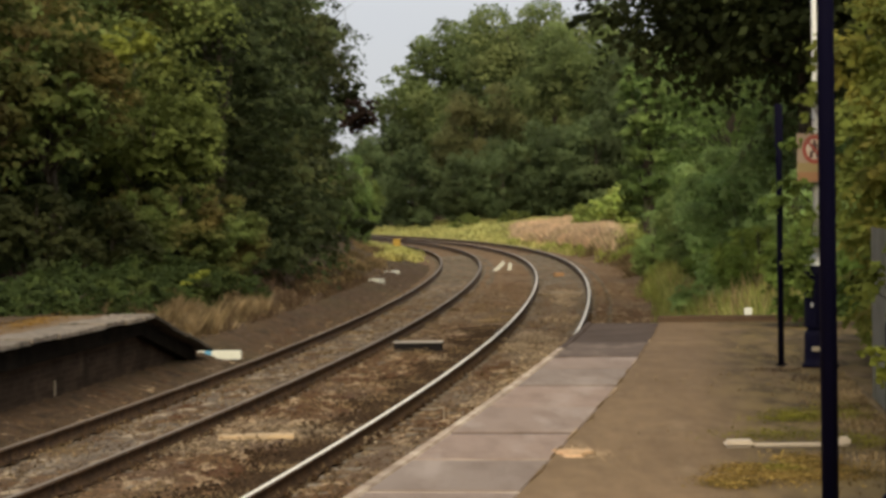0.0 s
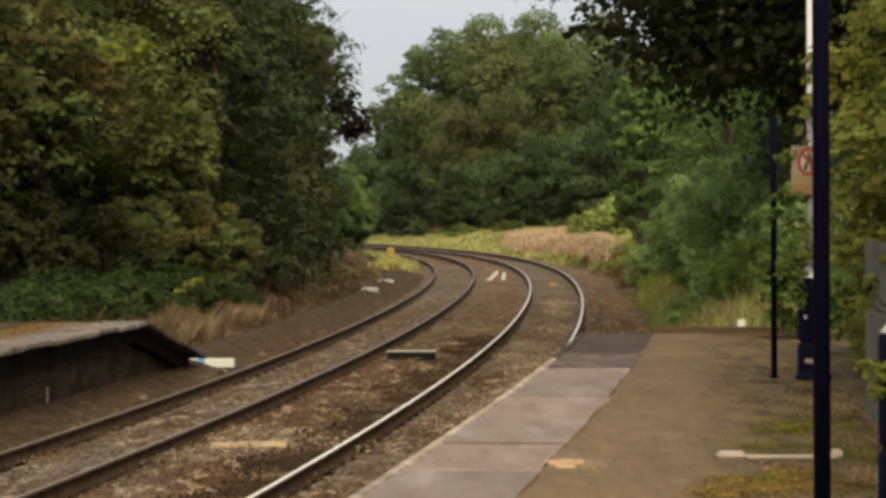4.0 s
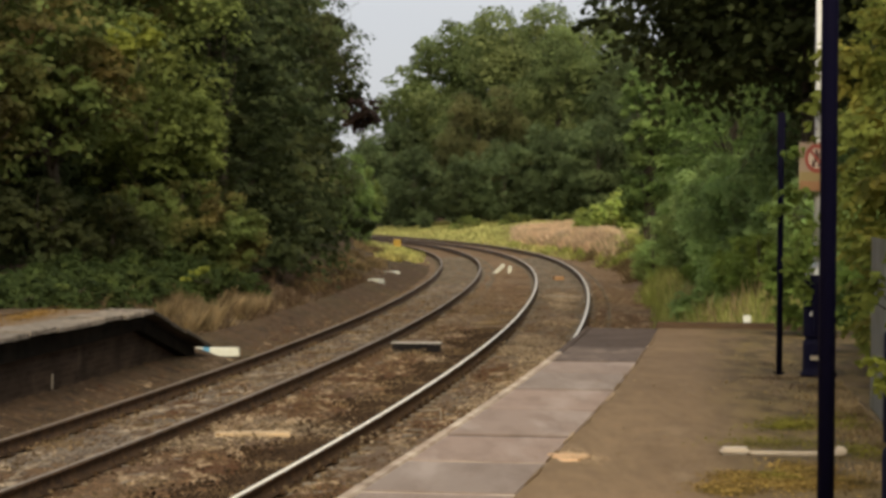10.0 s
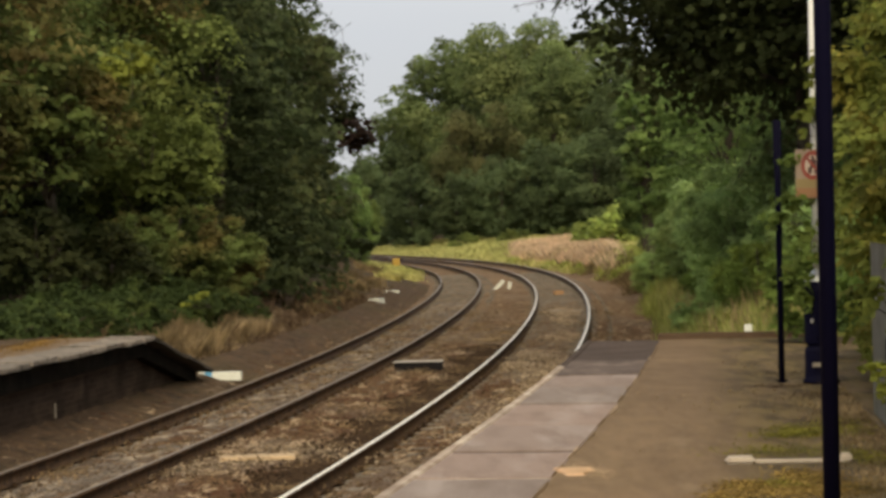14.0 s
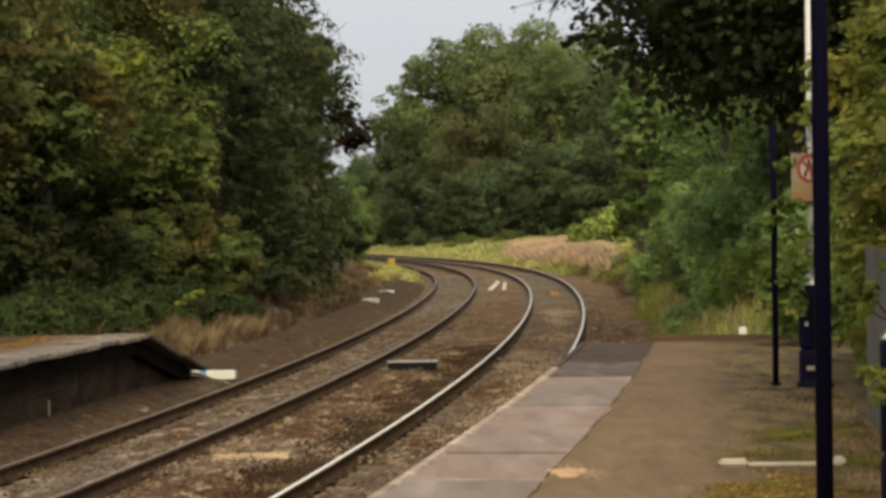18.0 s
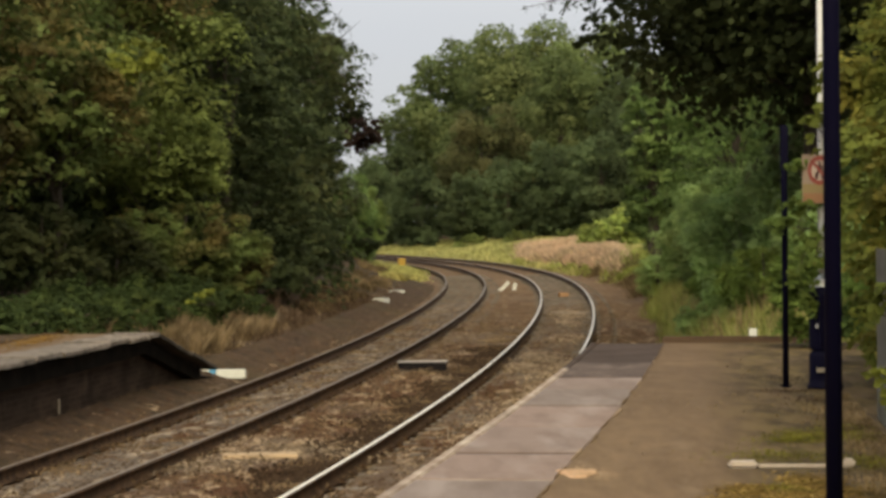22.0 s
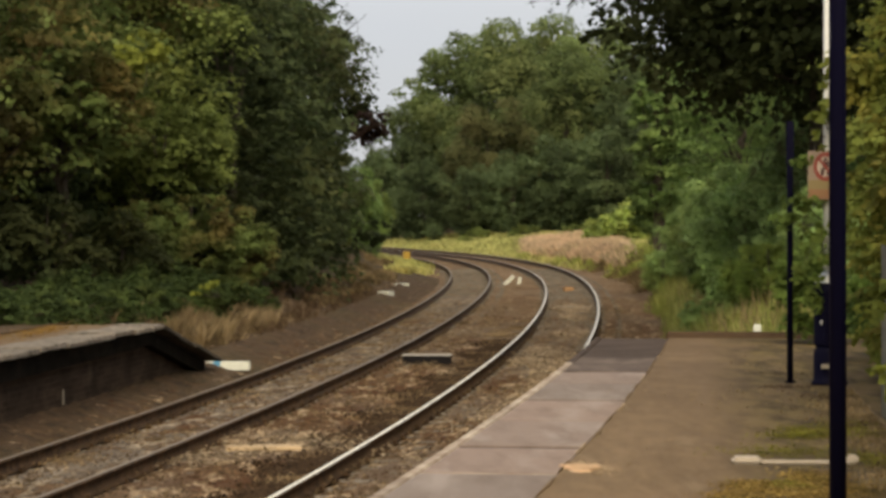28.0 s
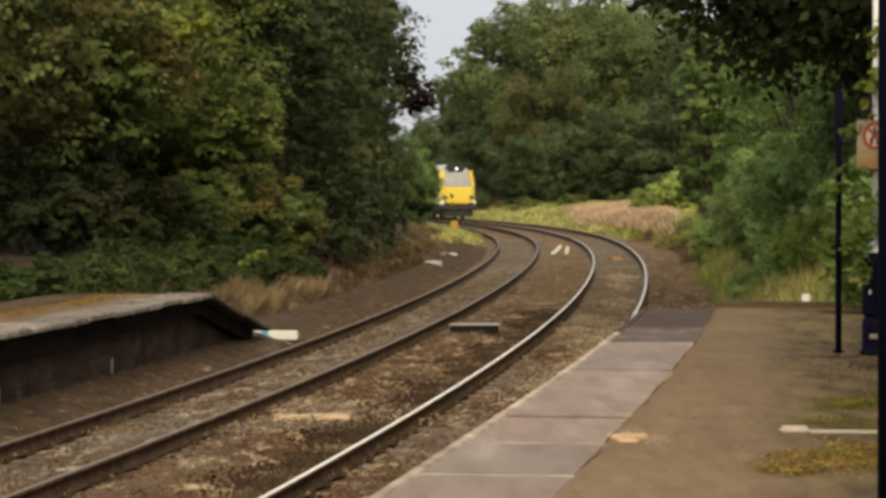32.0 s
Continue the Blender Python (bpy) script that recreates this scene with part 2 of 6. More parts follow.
def make_paint(name, c, rough=0.4, dirt=(0.05, 0.045, 0.04), amount=0.25):
    k = Mat(name, rough).local()
    k.colour(k.mix(k.noise(6, 5, 0.5, 0.75), rgb(*c), rgb(*dirt), amount)).bump(k.noise(30, 3), 0.1, 0.004)
    k.b.inputs["Specular IOR Level"].default_value = 0.45
    return k.m


def dull(m, level):
    m.node_tree.nodes["Principled BSDF"].inputs["Specular IOR Level"].default_value = level
    return m


def make_metal(name, c, rough=0.5):
    k = Mat(name, rough, 0.6).local()
    k.colour(k.mix(k.noise(9, 4), rgb(*c), rgb(*[v * 0.7 for v in c])))
    return k.m


def make_wood(name, c):
    k = Mat(name, 0.8).local()
    g = k.noise(6, 5, 0.35, 0.65, k.scaled(0.6, 7, 7))
    k.colour(k.mix(g, rgb(*c), rgb(*[v * 0.55 for v in c]))).bump(g, 0.4, 0.006)
    return k.m


def make_fence():
    k = Mat("grey_sheet_metal", 0.6, 0.2)
    st = k.noise(1.5, 4, 0.4, 0.65, k.scaled(6, 6, 0.5))
    a = k.mix(st, rgb(0.31, 0.295, 0.26), rgb(0.22, 0.21, 0.175))
    k.colour(k.mix(k.noise(2.2, 5, 0.52, 0.7), a, rgb(0.12, 0.12, 0.06), 0.6)).bump(k.noise(15, 3), 0.15, 0.01)
    return k.m


def make_bark():
    k = Mat("bark", 0.95).local()
    g = k.noise(5, 5, 0.35, 0.65, k.scaled(3, 3, 0.6))
    k.colour(k.mix(g, rgb(0.045, 0.035, 0.026), rgb(0.11, 0.09, 0.07))).bump(g, 0.7, 0.04)
    return k.m


def make_leaf(name, dark, light, accent, amount=0.5, patch=0.35, rough=0.7, share=0.5):
    """Leaves: each of its own tone, with patches of another colour over the crown, some light shining through."""
    k = Mat(name, rough)
    leaf = k.n.new("ShaderNodeMapRange")
    leaf.inputs["To Min"].default_value, leaf.inputs["To Max"].default_value = 0.2, 0.8
    k.l.new(k.random_island(), leaf.inputs["Value"])
    a = k.mix(leaf.outputs[0], rgb(*dark), rgb(*light))
    b = k.mix(k.noise(patch, 3, share, share + 0.14), a, rgb(*accent), amount)
    c = k.mix(k.noise(patch * 4, 3, 0.5, 0.7), b, rgb(*dark), 0.35)
    h = k.n.new("ShaderNodeHueSaturation")
    k.l.new(c, h.inputs["Color"])
    v, sprig, both = k.n.new("ShaderNodeMapRange"), k.n.new("ShaderNodeMapRange"), k.n.new("ShaderNodeMath")
    v.inputs["To Min"].default_value, v.inputs["To Max"].default_value = 0.82, 1.28
    k.l.new(k.random_object(), v.inputs["Value"])
    sprig.inputs["To Min"].default_value, sprig.inputs["To Max"].default_value = 0.62, 1.42
    k.l.new(k.noise(patch * 2.2, 2, 0.36, 0.64), sprig.inputs["Value"])
    both.operation = "MULTIPLY"
    k.l.new(v.outputs[0], both.inputs[0])
    k.l.new(sprig.outputs[0], both.inputs[1])
    k.l.new(both.outputs[0], h.inputs["Value"])
    k.colour(h.outputs[0])
    k.b.inputs["Specular IOR Level"].default_value = 0.1
    t = k.n.new("ShaderNodeBsdfTranslucent")
    k.l.new(h.outputs[0], t.inputs["Color"])
    m = k.n.new("ShaderNodeMixShader")
    m.inputs[0].default_value = 0.48
    k.l.new(k.b.outputs[0], m.inputs[1])
    k.l.new(t.outputs[0], m.inputs[2])
    k.l.new(m.outputs[0], k.n["Material Output"].inputs["Surface"])
    return k.m


def make_sooty_stone():
    k = Mat("sooty_stone", 0.9)
    k.colour(k.mix(k.random_island(), rgb(0.018, 0.011, 0.007), rgb(0.07, 0.043, 0.025))).bump(k.noise(60, 2), 0.3, 0.01)
    return dull(k.m, 0.08)


GREY_BALLAST, SOOTY_STONE = make_grey_ballast(), make_sooty_stone()
BALLAST, STONE, EARTH, TARMAC = make_ballast(), make_stone(), make_earth(), make_tarmac()
SLAB, PATCH, EDGING, COPING = make_slab(), make_patch(), make_edging(), make_coping()
OLD_WALL, SHADED_BEAM, RUST, SLEEPER = make_old_wall(), make_shaded_beam(), make_rust(), make_sleeper()
DARK_COPING, WORN_SLAB = make_dark_coping(), make_worn_slab()
RAIL_BRIGHT, RAIL_DULL = make_rail_top("polished_rail_sheen", 1.0), make_rail_top("dull_rail_head", 0.12)
NAVY = make_paint("navy_gloss_paint", (0.004, 0.0035, 0.015), 0.6, (0.01, 0.008, 0.016))
NAVY.node_tree.nodes["Principled BSDF"].inputs["Specular IOR Level"].default_value = 0.15
WHITE = make_paint("white_column_paint", (0.82, 0.81, 0.78), 0.5, (0.5, 0.47, 0.4), 0.3)
SILVER = make_metal("zinc_collar", (0.75, 0.75, 0.75))
FENCE, BARK = make_fence(), make_bark()
for m, level in ((OLD_WALL, 0.06), (SHADED_BEAM, 0.04), (NAVY, 0.06), (RUST, 0.12), (BALLAST, 0.12), (STONE, 0.1), (PATCH, 0.08), (WORN_SLAB, 0.1), (SLAB, 0.2), (TARMAC, 0.15)):
    dull(m, level)
PALE_BOARD = make_wood("pale_board", (0.58, 0.42, 0.26))
GREY_LID = make_paint("grey_concrete_lid", (0.4, 0.36, 0.33), 0.8)
DARK_BOX = dull(make_paint("dark_box_side", (0.012, 0.01, 0.011), 0.7, (0.02, 0.017, 0.015)), 0.05)
PLASTIC_WHITE = make_paint("white_plastic", (0.62, 0.62, 0.56), 0.6, (0.4, 0.38, 0.3))
BLUE = make_paint("blue_plastic", (0.1, 0.3, 0.5), 0.5)
ORANGE = make_paint("orange_plastic", (0.4, 0.22, 0.1), 0.6)
YELLOW_BOX = make_paint("yellow_box", (0.45, 0.28, 0.04), 0.5)
SIGN_FACE = make_paint("sign_face", (0.3, 0.22, 0.165), 0.6, (0.22, 0.16, 0.1), 0.5)
SIGN_RED = make_paint("sign_red", (0.26, 0.05, 0.035), 0.6)
SIGN_PALE = make_paint("sign_pale_disc", (0.5, 0.4, 0.33), 0.6)
SIGN_OLIVE = make_paint("sign_olive", (0.27, 0.2, 0.085), 0.6, (0.2, 0.14, 0.05), 0.4)
SIGN_BLACK = make_paint("sign_black", (0.06, 0.02, 0.018), 0.6)
SIGN_ORANGE = make_paint("sign_orange", (0.3, 0.15, 0.07), 0.6)
ORANGE_MORTAR = make_paint("orange_mortar", (0.62, 0.39, 0.23), 0.9, (0.32, 0.2, 0.11), 0.6)
TAN_MORTAR = make_paint("tan_mortar", (0.33, 0.23, 0.14), 0.9, (0.2, 0.14, 0.08), 0.7)
PALE_STONE = make_paint("pale_stone", (0.5, 0.42, 0.34), 0.8, (0.3, 0.24, 0.18), 0.6)
BROWN_KERB = make_wood("rotting_timber", (0.1, 0.06, 0.033))
PALE_KERB = make_paint("pale_kerb", (0.33, 0.28, 0.22), 0.8, (0.2, 0.17, 0.12), 0.5)
LEAF_BROWN = make_leaf("leaves_turning_brown", (0.112, 0.15, 0.048), (0.196, 0.24, 0.076), (0.22, 0.15, 0.058), 0.8, 0.42, 0.7, 0.45)
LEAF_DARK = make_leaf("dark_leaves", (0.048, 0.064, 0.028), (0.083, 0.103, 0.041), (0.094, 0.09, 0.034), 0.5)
LEAF_MID = make_leaf("green_leaves", (0.122, 0.185, 0.062), (0.21, 0.295, 0.098), (0.245, 0.285, 0.085), 0.5)
LEAF_FRESH = make_leaf("fresh_green_leaves", (0.105, 0.155, 0.036), (0.19, 0.26, 0.06), (0.25, 0.28, 0.068), 0.5, 0.8)
LEAF_YELLOW = make_leaf("yellowing_leaves", (0.105, 0.13, 0.029), (0.2, 0.22, 0.048), (0.29, 0.22, 0.047), 0.6, 1.3)
# far wood's leaves held cool and greyish, a little haze mixed into the colour
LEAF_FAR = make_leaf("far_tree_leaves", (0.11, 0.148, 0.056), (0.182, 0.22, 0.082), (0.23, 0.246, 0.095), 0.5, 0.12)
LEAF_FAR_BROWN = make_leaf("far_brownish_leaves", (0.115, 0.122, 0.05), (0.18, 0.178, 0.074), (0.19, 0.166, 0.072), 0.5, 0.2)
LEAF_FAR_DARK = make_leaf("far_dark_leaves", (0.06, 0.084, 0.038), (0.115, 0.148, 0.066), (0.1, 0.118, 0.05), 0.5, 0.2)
LEAF_OLIVE = make_leaf("olive_leaves", (0.115, 0.145, 0.042), (0.19, 0.225, 0.066), (0.21, 0.215, 0.058), 0.4, 0.5)
LEAF_BRAMBLE = make_leaf("bramble_leaves", (0.034, 0.052, 0.018), (0.072, 0.099, 0.031), (0.12, 0.14, 0.038), 0.55, 1.1)
LEAF_LIME = make_leaf("lime_green_leaves", (0.2, 0.26, 0.068), (0.34, 0.41, 0.11), (0.39, 0.41, 0.12), 0.5, 0.8)
LEAF_GOLD = make_leaf("yellow_green_leaves", (0.15, 0.17, 0.034), (0.24, 0.26, 0.05), (0.28, 0.27, 0.05), 0.5, 0.8)
LEAF_LIGHT = make_leaf("light_green_leaves", (0.195, 0.275, 0.1), (0.315, 0.42, 0.155), (0.38, 0.415, 0.14), 0.5)
# overhanging crowns: their shade is put into a darker leaf colour
LEAF_OVERHANG_SHADE = make_leaf("overhang_shaded_leaves", (0.037, 0.047, 0.019), (0.08, 0.096, 0.036), (0.09, 0.09, 0.033), 0.45)
GRASS_YELLOW = make_leaf("yellowing_grass", (0.32, 0.32, 0.1), (0.52, 0.5, 0.19), (0.48, 0.39, 0.16), 0.5, 0.3)
LEAF_MOULD = make_leaf("ochre_leaf_mould", (0.2, 0.125, 0.04), (0.36, 0.24, 0.075), (0.17, 0.15, 0.04), 0.6, 2.0)
ORANGE_MOSS = make_leaf("orange_moss", (0.16, 0.085, 0.02), (0.3, 0.18, 0.05), (0.12, 0.1, 0.025), 0.5, 1.0)
LEAF_COPPER = make_leaf("copper_leaves", (0.035, 0.022, 0.018), (0.085, 0.05, 0.04), (0.07, 0.05, 0.03), 0.4)
GRASS_GREEN = make_leaf("green_grass", (0.23, 0.265, 0.065), (0.42, 0.46, 0.125), (0.48, 0.42, 0.14), 0.5, 0.5)
GRASS_TAN = make_leaf("dry_grass", (0.16, 0.11, 0.055), (0.34, 0.25, 0.14), (0.15, 0.12, 0.05), 0.4, 0.5)
GRASS_DEBRIS = make_leaf("dead_debris", (0.12, 0.08, 0.042), (0.32, 0.225, 0.13), (0.42, 0.32, 0.2), 0.4, 0.8)
GRASS_PINK = make_leaf("seeding_dry_grass", (0.5, 0.35, 0.22), (0.72, 0.54, 0.37), (0.52, 0.45, 0.19), 0.45, 0.25)
GRASS_STRAW = make_leaf("pale_straw", (0.24, 0.17, 0.092), (0.48, 0.36, 0.22), (0.15, 0.11, 0.05), 0.5, 0.9)
CHIPPINGS = make_leaf("pale_chippings", (0.34, 0.25, 0.165), (0.55, 0.43, 0.3), (0.34, 0.23, 0.14), 0.4, 1.0)
LITTER = make_leaf("fallen_leaves", (0.28, 0.18, 0.055), (0.58, 0.41, 0.13), (0.32, 0.25, 0.075), 0.5, 3)
MOSS = make_leaf("yellow_green_moss", (0.14, 0.13, 0.02), (0.26, 0.25, 0.04), (0.2, 0.17, 0.03), 0.5, 1.5)


# ---- mesh helpers ----
def link(name, bm, material, parent=None, label="", smooth=False):
    me = bpy.data.meshes.new(name)
    bm.to_mesh(me)
    bm.free()
    for m in material if isinstance(material, (list, tuple)) else (material,):
        me.materials.append(m)
    if smooth:
        me.polygons.foreach_set("use_smooth", [True] * len(me.polygons))
    ob = new(name, me)
    if parent:
        ob.parent = parent
    if label:
        ob["label"] = label
    return ob


def part(name, bm, material, parent, label="", smooth=False):
    return link(name, bm, material, parent, label, smooth)


def empty(name, m, label, category, group=""):
    ob = new(name)
    ob.empty_display_size = 0.2
    ob.matrix_world = m
    return tagged(ob, label, category, group)


def box(x0, y0, z0, x1, y1, z1, bevel=0.0, bm=None):
    bm = bm or bmesh.new()
    before = set(bm.verts)
    g = bmesh.ops.create_cube(bm, size=1.0)
    for v in g["verts"]:
        v.co = ((x0 + x1) / 2 + v.co.x * (x1 - x0), (y0 + y1) / 2 + v.co.y * (y1 - y0), (z0 + z1) / 2 + v.co.z * (z1 - z0))
    if bevel:
        vs = set(bm.verts) - before
        bmesh.ops.bevel(bm, geom=[e for e in bm.edges if e.verts[0] in vs], offset=bevel, segments=2, affect="EDGES")
    return bm


def lathe(profile, sides=20, bm=None, at=(0, 0)):
    """Turned about z: (radius, height) pairs from the bottom up, closed at both ends."""
    bm = bm or bmesh.new()
    rings = []
    for r, z in profile:
        rings.append([bm.verts.new((at[0] + r * math.cos(2 * math.pi * i / sides), at[1] + r * math.sin(2 * math.pi * i / sides), z)) for i in range(sides)])
    for a, b in zip(rings, rings[1:]):
        for i in range(sides):
            bm.faces.new((a[i], a[(i + 1) % sides], b[(i + 1) % sides], b[i]))
    bm.faces.new(rings[0][::-1])
    bm.faces.new(rings[-1])
    return bm


def limb(bm, a, b, r0, r1, sides=7):
    a, b = Vector(a), Vector(b)
    z = (b - a).normalized()
    x = z.orthogonal().normalized()
    y = z.cross(x)
    mid = (a + b) / 2 + x * (b - a).length * 0.06
    rings = []
    for p, r in ((a, r0), (mid, (r0 + r1) / 2), (b, r1)):
        rings.append([bm.verts.new(p + (x * math.cos(6.2832 * i / sides) + y * math.sin(6.2832 * i / sides)) * r) for i in range(sides)])
    for u, v in zip(rings, rings[1:]):
        for i in range(sides):
            bm.faces.new((u[i], u[(i + 1) % sides], v[(i + 1) % sides], v[i]))
    bm.faces.new(rings[0][::-1])
    bm.faces.new(rings[-1])


def arrays(name, verts, faces, material, parent=None, smooth=False):
    """A mesh from numpy arrays: n x 3 places, m x k corners."""
    me = bpy.data.meshes.new(name)
    m, k = faces.shape
    me.vertices.add(len(verts))
    me.vertices.foreach_set("co", np.ascontiguousarray(verts, dtype=np.float32).ravel())
    me.loops.add(m * k)
    me.loops.foreach_set("vertex_index", np.ascontiguousarray(faces, dtype=np.int32).ravel())
    me.polygons.add(m)
    me.polygons.foreach_set("loop_start", np.arange(0, m * k, k, dtype=np.int32))
    if smooth:
        me.polygons.foreach_set("use_smooth", np.ones(m, dtype=bool))
    me.materials.append(material)
    me.update(calc_edges=True)
    ob = new(name, me)
    if parent:
        ob.parent = parent
    return ob


# ---- the line of the railway ----
GAUGE, SIX_FOOT = 1.505, 1.95
STEP = 0.5
BENDS = [0.00215, 0.00188, 0.00155, 0.00135, 0.0017, 0.00232, 0.00312, 0.0039, 0.0041]  # along 140 m from the platform
S0, S1 = -60.0, 620.0


def bend(s):
    if s < 0:
        return 0.0
    if s < 140.4:
        return float(np.interp(s / 140.4, np.linspace(0, 1, 9), BENDS))
    return 0.0015 if s < 330 else 0.0


def lay_line():
    """Left track's centre line: arc length, x, y, heading."""
    fwd = [(0.0, -4.997, 17.603, -0.1413)]
    s, x, y, h = fwd[0]
    while s < S1:
        h2 = h + bend(s + STEP / 2) * STEP
        x, y = x - math.sin((h + h2) / 2) * STEP, y + math.cos((h + h2) / 2) * STEP
        s, h = s + STEP, h2
        fwd.append((s, x, y, h))
    s, x, y, h = fwd[0]
    back = []
    while s > S0:
        x, y, s = x + math.sin(h) * STEP, y - math.cos(h) * STEP, s - STEP
        back.append((s, x, y, h))
    return np.array(back[::-1] + fwd)


LINE = lay_line()
A_OFF, B_OFF = -GAUGE / 2, GAUGE / 2
C_OFF = B_OFF + SIX_FOOT
D_OFF = C_OFF + GAUGE


def along(s, lateral):
    """Place and heading at arc length s, lateral metres to the right of the left track's middle."""
    x, y, h = (np.interp(s, LINE[:, 0], LINE[:, i]) for i in (1, 2, 3))
    return x + lateral * np.cos(h), y + lateral * np.sin(h), h


NEAR_LINE = LINE[(LINE[:, 0] > -60) & (LINE[:, 0] < 330)][::2]


def off_line(x, y):
    """Arc length and lateral distance of places (arrays)."""
    x, y = np.atleast_1d(x).astype(float), np.atleast_1d(y).astype(float)
    s, lat = np.empty(len(x)), np.empty(len(x))
    for i in range(0, len(x), 4000):
        d = (x[i:i + 4000, None] - NEAR_LINE[:, 1]) ** 2 + (y[i:i + 4000, None] - NEAR_LINE[:, 2]) ** 2
        j = d.argmin(1)
        h = NEAR_LINE[j, 3]
        dx, dy = x[i:i + 4000] - NEAR_LINE[j, 1], y[i:i + 4000] - NEAR_LINE[j, 2]
        s[i:i + 4000] = NEAR_LINE[j, 0] - dx * np.sin(h) + dy * np.cos(h)
        lat[i:i + 4000] = dx * np.cos(h) + dy * np.sin(h)
    return s, lat


def ramp(v, pairs):
    return np.interp(v, [p[0] for p in pairs], [p[1] for p in pairs])


END_S = 15.3  # the near platform's end
LEFT_END = 19.0  # the far platform's end, where its ramp begins
LEFT_FOOT = 23.4


def ground_height(s, lat):
    """Rail tops at 0; cess, banks and the land behind."""
    r, l = lat - D_OFF, lat - A_OFF
    far = np.clip((s - 95) / 50, 0, 1)
    right = ramp(r, [(0.4, -0.45), (1.5, -0.4), (2.3, 0.15), (3.4, 0.7), (9, 0.95), (30, 1.2)]) * (1 - far) \
        + ramp(r, [(0.4, -0.24), (2.0, -0.15), (6, 0.3), (12, 0.85), (40, 1.2)]) * far
    plat = np.clip((s - LEFT_END) / (LEFT_FOOT - LEFT_END), 0, 1)
    by_platform = ramp(-l, [(0.5, -0.24), (1.0, -0.1), (2.3, -0.12), (3.2, 0.66), (4.2, 0.8), (30, 1.6)])
    bank = ramp(-l, [(0.5, -0.24), (1.2, -0.1), (2.4, 0.05), (4.0, 0.6), (7.0, 1.1), (30, 1.6)])
    left = by_platform * (1 - plat) + bank * plat
    return np.where(lat > D_OFF, right, np.where(lat < A_OFF, left, -0.24))


def on_ground(x, y):
    s, lat = off_line(x, y)
    return float(ground_height(s, lat)[0])


# ---- ground ----
def build_ground():
    xs = np.concatenate([[-3000, -800, -300, -120], np.arange(-60, 60.1, 0.75), [120, 300, 800, 3000]])
    ys = np.concatenate([[-3000, -800, -200, -60], np.arange(-20, 300.1, 1.0), [420, 800, 1500, 4000]])
    gx, gy = np.meshgrid(xs, ys)
    s, lat = off_line(gx.ravel(), gy.ravel())
    z = ground_height(s, lat)
    inner = (np.abs(gx.ravel()) < 61) & (gy.ravel() > -21) & (gy.ravel() < 301)
    z = np.where(inner, z, 0.9)
    keep = (lat < A_OFF - 0.6) | (lat > D_OFF + 0.6)
    rng = np.random.default_rng(3)
    z = z + np.where(inner & keep, rng.normal(0, 0.03, len(z)), 0)
    beyond = np.abs(s) > 326
    z = np.where(beyond, 0.0 * z - 0.3, z)
    n, m = len(ys), len(xs)
    i = np.arange(n * m).reshape(n, m)
    f = np.stack([i[:-1, :-1], i[:-1, 1:], i[1:, 1:], i[1:, :-1]], -1).reshape(-1, 4)
    tagged(arrays("ground", np.stack([gx.ravel(), gy.ravel(), z], 1), f, EARTH, smooth=True), "brown earth and rough grass beside the railway", "ground", kind="structure")


def strip(name, s_values, profile, material, jitter=0.0, seed=1, smooth=True):
    """A sheet along the line: profile gives lateral and height across it."""
    s_values = np.asarray(s_values)
    lat = np.array([p[0] for p in profile])
    hz = np.array([p[1] for p in profile])
    x, y, h = along(s_values, 0)
    X = x[:, None] + lat * np.cos(h)[:, None]
    Y = y[:, None] + lat * np.sin(h)[:, None]
    Z = np.broadcast_to(hz, X.shape).copy()
    if jitter:
        Z += np.random.default_rng(seed).normal(0, jitter, Z.shape)
    n, m = X.shape
    i = np.arange(n * m).reshape(n, m)
    f = np.stack([i[:-1, :-1], i[:-1, 1:], i[1:, 1:], i[1:, :-1]], -1).reshape(-1, 4)
    return arrays(name, np.stack([X.ravel(), Y.ravel(), Z.ravel()], 1), f, material, smooth=smooth)


